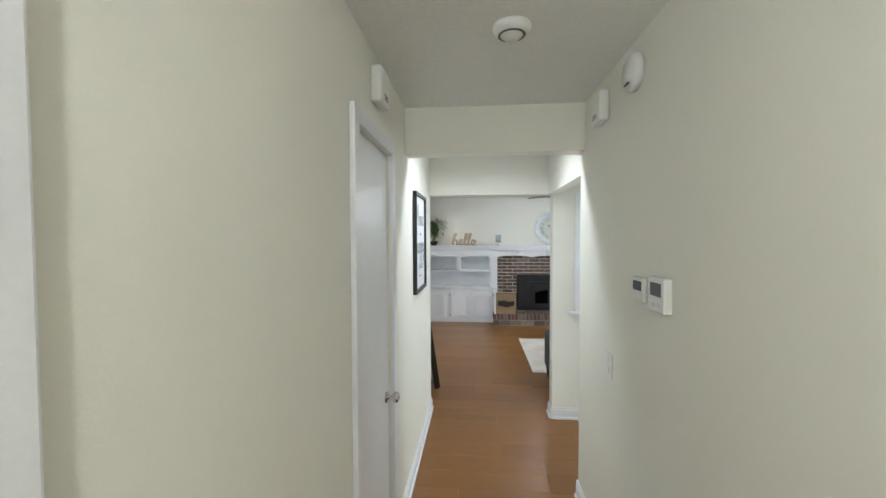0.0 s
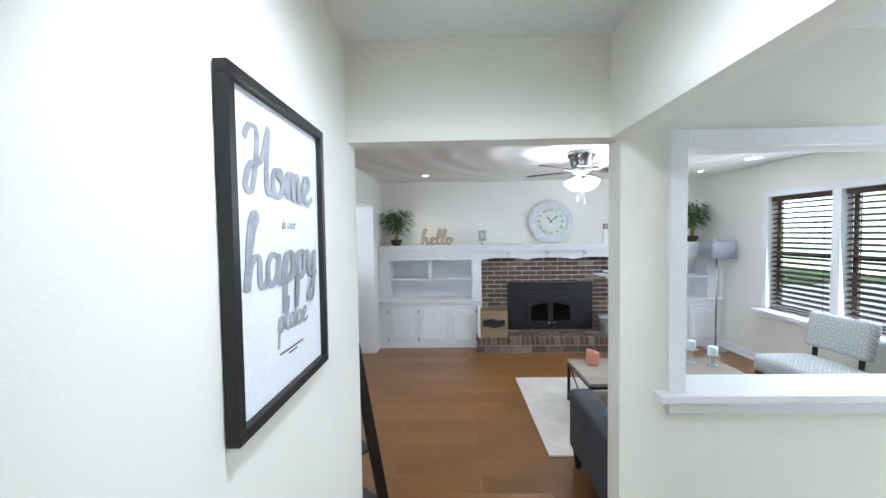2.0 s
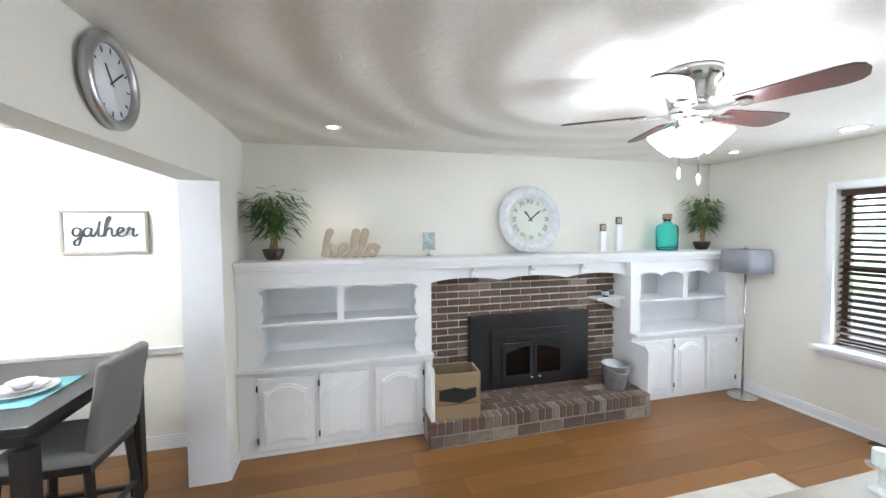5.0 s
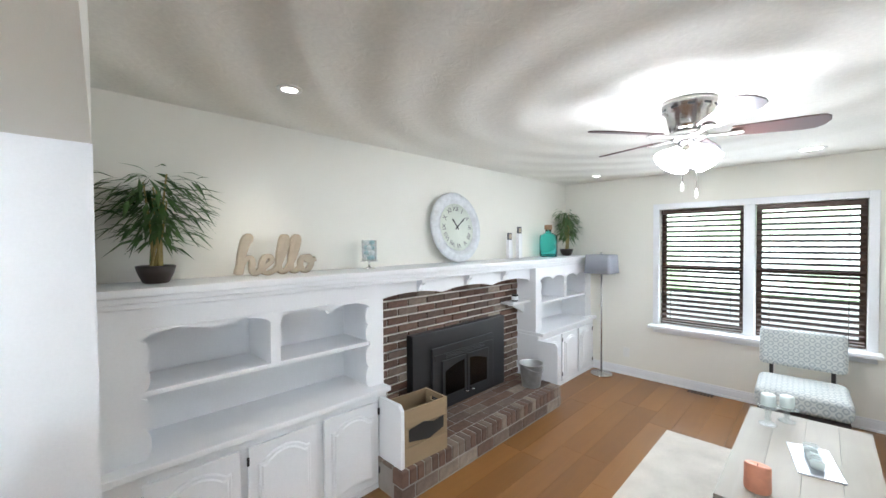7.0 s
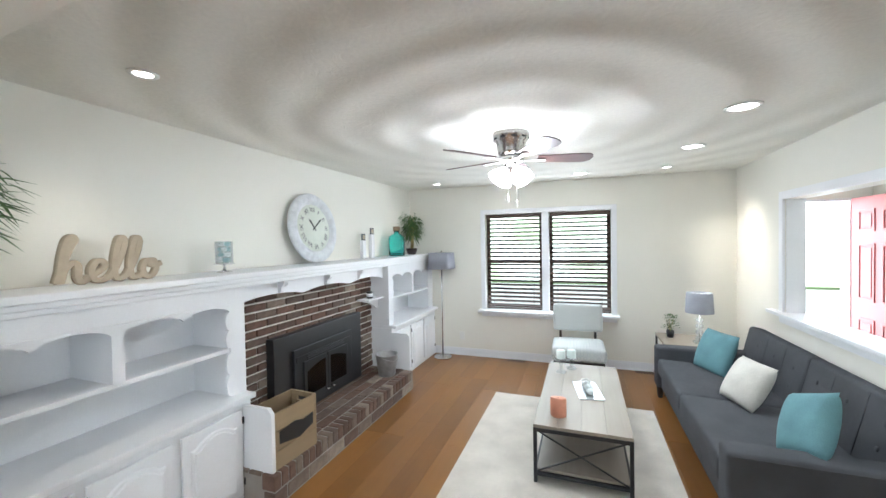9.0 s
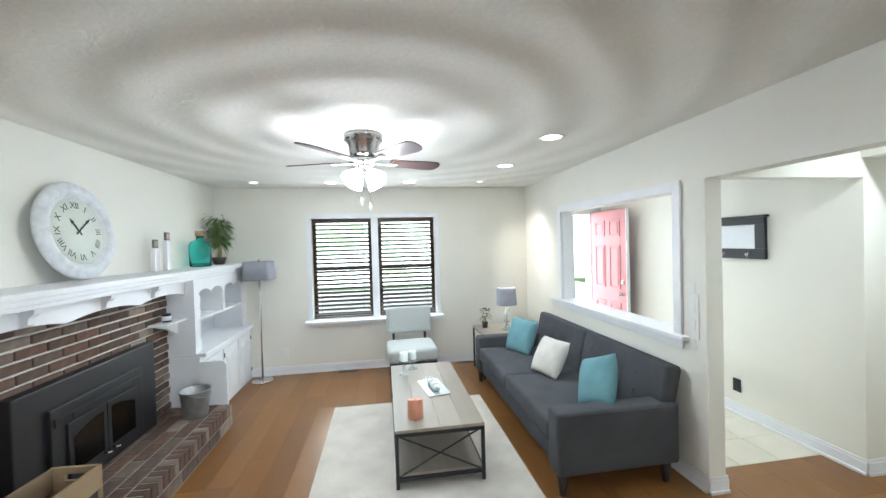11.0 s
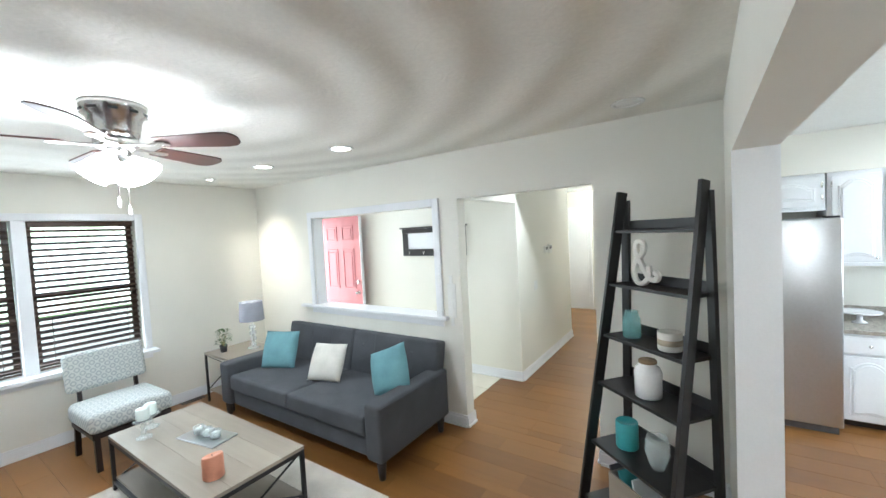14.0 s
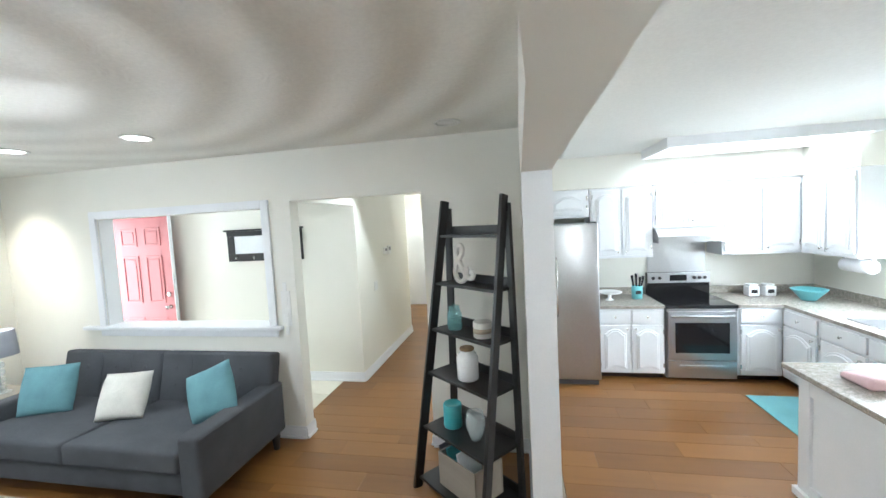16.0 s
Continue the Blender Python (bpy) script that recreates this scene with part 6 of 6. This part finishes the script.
recessed(-0.1, 1.60, 0.07)

fd = thing("front_door", 3.585, 1.60, 0.012, "faded red six-panel front door standing open", "door")
part("leaf", B((-0.82, -0.042, 0, 0.0, 0.0, 2.03), bev=0.002), RED, fd)
for x0, x1 in ((-0.70, -0.46), (-0.36, -0.12)):
    for z0, z1 in ((0.22, 0.80), (0.98, 1.56), (1.68, 1.90)):
        part("panel_moulding", B((x0, 0.001, z0, x1, 0.009, z0 + 0.025), (x0, 0.001, z1 - 0.025, x1, 0.009, z1), (x0, 0.001, z0 + 0.0255, x0 + 0.025, 0.009, z1 - 0.0255), (x1 - 0.025, 0.001, z0 + 0.0255, x1, 0.009, z1 - 0.0255), bev=0.003), RED, fd)
        part("panel", B((x0 + 0.045, 0.001, z0 + 0.045, x1 - 0.045, 0.007, z1 - 0.045), bev=0.003), RED, fd)
part("edge_strip", B((-0.828, -0.042, 0, -0.8205, 0.0, 2.03)), WHITE, fd)
part("door_handle", lathe(bmesh.new(), [(0.03, 0), (0.012, 0.008), (0.012, 0.03), (0.028, 0.05), (0, 0.065)], n=20, m=Matrix.Translation((-0.755, 0.0, 0.93)) @ Matrix.Rotation(radians(-90), 4, "X")), CHROME, fd)
part("deadbolt", lathe(bmesh.new(), [(0.03, 0), (0.028, 0.015), (0, 0.017)], n=20, m=Matrix.Translation((-0.755, 0.0, 1.08)) @ Matrix.Rotation(radians(-90), 4, "X")), CHROME, fd)
structure("front_door_frame", B((3.585, 1.581, 0, 3.74, 1.61, 2.049), (3.585, 2.41, 0, 3.74, 2.439, 2.049), (3.585, 1.611, 2.02, 3.74, 2.409, 2.049), bev=0.003), WHITE, "white painted front door frame", "door frame")
cr2 = thing("coat_rack", 1.605, 1.421, 1.45, "black framed wall rack with white panel and hooks", "coat rack", 180)
part("panel", B((-0.40, -0.02, 0.09, 0.40, -0.001, 0.30)), PAPER, cr2)
for q in ((-0.49, -0.035, 0.30, 0.49, -0.001, 0.36), (-0.49, -0.03, 0.0, 0.49, -0.001, 0.09), (-0.49, -0.03, 0.0905, -0.40, -0.001, 0.2995), (0.40, -0.03, 0.0905, 0.49, -0.001, 0.2995), (-0.51, -0.06, 0.361, 0.51, -0.001, 0.38)):
    part("frame_board", B(q, bev=0.003), BLACKWOOD, cr2)
for x in (-0.36, -0.12, 0.12, 0.36):
    part("hook", rod(bmesh.new(), [(x, -0.03, 0.06), (x, -0.055, 0.05), (x, -0.065, 0.025), (x, -0.075, 0.05)], 0.007, 8), CHROME, cr2)


# ---- glowing garden backdrop behind the windows ----
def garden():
    m = bpy.data.materials.new("garden_glow")
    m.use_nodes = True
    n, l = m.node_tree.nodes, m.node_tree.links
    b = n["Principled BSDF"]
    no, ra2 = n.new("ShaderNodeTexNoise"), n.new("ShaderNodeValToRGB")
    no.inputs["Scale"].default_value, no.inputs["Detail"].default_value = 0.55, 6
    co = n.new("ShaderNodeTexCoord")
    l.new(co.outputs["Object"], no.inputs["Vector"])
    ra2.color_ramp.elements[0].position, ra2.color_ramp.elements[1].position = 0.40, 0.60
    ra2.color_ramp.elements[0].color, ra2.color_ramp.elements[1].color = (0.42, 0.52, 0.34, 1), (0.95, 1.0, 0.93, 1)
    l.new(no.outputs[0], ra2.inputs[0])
    # Sunlight on the greenery is put into the colour as emission.
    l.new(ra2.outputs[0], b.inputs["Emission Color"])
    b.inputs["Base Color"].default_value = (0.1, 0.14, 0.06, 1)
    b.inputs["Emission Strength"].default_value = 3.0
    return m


CONCRETE = material("pale_concrete", (0.55, 0.54, 0.51), 0.9, var=0.12, scale=1.0, bump=0.3)
structure("driveway", B((4.3, -4, -0.249, 15, 14, -0.23)), CONCRETE, "pale concrete driveway in front of the house", "driveway")
GARDEN_GLOW = garden()
structure("backdrop", B((16, -20, -0.25, 16.2, 28, 9)), GARDEN_GLOW, "flat glowing backdrop painted as sunlit greenery beyond the front windows", "backdrop")
structure("backdrop_west", B((-17.2, -20, -0.25, -17, 28, 9)), GARDEN_GLOW, "flat glowing backdrop painted as sunlit greenery beyond the kitchen window", "backdrop")

# ---- brick fireplace ----
random.seed(11)
fp = structure("fireplace_wall", B((0.221, 6.635, 0.2, 2.229, 6.749, 1.384)), MORTAR, "brown brick fireplace surround with pale mortar", "fireplace")
hearth = thing("brick_hearth", 0.13, 6.085, 0, "raised brown brick hearth with upright edge bricks", "hearth")
part("mortar_bed", B((0.008, 0.008, 0.0, 2.062, 0.548, 0.206)), DULLMORTAR, hearth)
brick_meshes = {}


def brick(w, d, h, x, y, z, parent):
    key = (round(w, 3), round(d, 3), round(h, 3), random.randrange(3))
    if key not in brick_meshes:
        bm = B((0, 0, 0, w, d, h), bev=0.0)
        bmesh.ops.bevel(bm, geom=bm.edges[:], offset=0.004, segments=1, affect="EDGES")
        for v in bm.verts:
            v.co += Vector((random.uniform(-1, 1), random.uniform(-1, 1), random.uniform(-1, 1))) * 0.0012
        me = bpy.data.meshes.new("brick")
        bm.to_mesh(me)
        bm.free()
        me.materials.append(BRICK)
        brick_meshes[key] = me
    o = new("brick", brick_meshes[key])
    o.location, o.parent = (x, y, z), parent


row = 0
z = 0.215
while z < 1.35:
    x = 0.224 - (0.105 if row % 2 else 0.0)
    while x < 2.226:
        a, b = max(x, 0.224), min(x + 0.2, 2.226)
        inside = a > 0.66 and b < 1.83 and z + 0.06 < 0.88
        if b - a > 0.03 and not inside:
            brick(b - a, 0.03, 0.053, a, 6.62 + random.uniform(0, 0.003), z, fp)
        x += 0.21
    z += 0.067
    row += 1
x = 0.0
while x < 2.05:
    brick(0.056, 0.105, 0.10, x, 0.0, 0.11, hearth)
    x += 0.0667
for k, (y, off) in enumerate(((0.115, 0.0), (0.225, 0.1), (0.335, 0.0), (0.445, 0.1))):
    x = -off
    while x < 2.06:
        a, b = max(x, 0.0), min(x + 0.2, 2.07)
        if b - a > 0.03:
            brick(b - a, 0.10, 0.02, a, y, 0.191, hearth)
        x += 0.21
x = -0.09
while x < 2.06:
    a, b = max(x, 0.0), min(x + 0.2, 2.07)
    if b - a > 0.03:
        brick(b - a, 0.09, 0.085, a, 0.002, 0.012, hearth)
    x += 0.21
for y in (0.115, 0.225, 0.335):
    brick(0.10, 0.10, 0.17, 1.968, y, 0.015, hearth)

# ---- floor planks and tiles ----
random.seed(5)
floor = structure("floor", B((-1.58, 0.5, -0.02, -1.2, 2.36, -0.006), (-4.6, 0.5, -0.02, -1.58, 6.7, -0.006), (-1.58, 3.25, -0.02, -1.42, 6.13, -0.006), (-1.42, 2.6, -0.02, 3.6, 6.75, -0.006), (-0.62, -2.7, -0.02, 0.72, 2.6, -0.006), (0.72, -2.7, -0.02, 1.4, -0.62, -0.006)),
                  SUBFLOOR, "orange-brown oak laminate plank floor", "floor")
plank_meshes = {}


def plank(x0, y0, x1, y1, z=0.0):
    key = (round(x1 - x0, 3), round(y1 - y0, 3))
    if key not in plank_meshes:
        w, d = key[0] - 0.0006, key[1] - 0.0006
        bm = bmesh.new()
        e = 0.0007
        lo = [bm.verts.new(p) for p in ((0, 0, -0.004), (w, 0, -0.004), (w, d, -0.004), (0, d, -0.004))]
        hi = [bm.verts.new(p) for p in ((e, e, 0), (w - e, e, 0), (w - e, d - e, 0), (e, d - e, 0))]
        bm.faces.new(hi)
        for i in range(4):
            j = (i + 1) % 4
            bm.faces.new((lo[i], lo[j], hi[j], hi[i]))
        me = bpy.data.meshes.new("plank")
        bm.to_mesh(me)
        bm.free()
        me.materials.append(FLOOR)
        plank_meshes[key] = me
    o = new("plank", plank_meshes[key])
    o.location = (x0, y0, z)
    o.parent = floor


def lay(x0, x1, y0, y1, w=0.19, length=1.22):
    y = y0
    while y < y1 - 0.005:
        ye = min(y + w, y1)
        x = x0 - random.choice((0.0, 0.3, 0.6, 0.9))
        while x < x1 - 0.005:
            xs, xe = max(x, x0), min(x + length, x1)
            if xe - xs > 0.02:
                plank(xs, y, xe, ye)
            x += length
        y = ye


lay(-4.6, -1.2, 0.5, 2.36)
lay(-4.6, -1.58, 2.36, 3.25)
lay(-4.6, 3.6, 3.25, 6.13)
lay(-4.6, -1.42, 6.13, 6.7)
lay(-1.35, 3.6, 6.13, 6.75)
lay(-1.42, 3.6, 2.6, 3.25)
lay(-0.62, 0.5, 2.48, 2.6)
lay(-0.62, 0.72, 1.44, 2.48)
lay(-0.62, 0.46, -0.62, 1.44)
lay(-0.62, 1.4, -2.7, -0.62)
tile_floor = structure("foyer_floor", B((0.72, 1.44, -0.02, 3.6, 2.48, -0.003)), GROUT, "cream square tile floor of the foyer", "floor")
tm = None
for i in range(9):
    for j in range(3):
        if tm is None:
            bm = B((0, 0, -0.004, 0.316, 0.34, 0.0), bev=0.001)
            tm = bpy.data.meshes.new("tile")
            bm.to_mesh(tm)
            bm.free()
            tm.materials.append(TILE)
        o = new("tile", tm)
        o.location = (0.725 + 0.32 * i, 1.445 + 0.345 * j, 0)
        o.parent = tile_floor
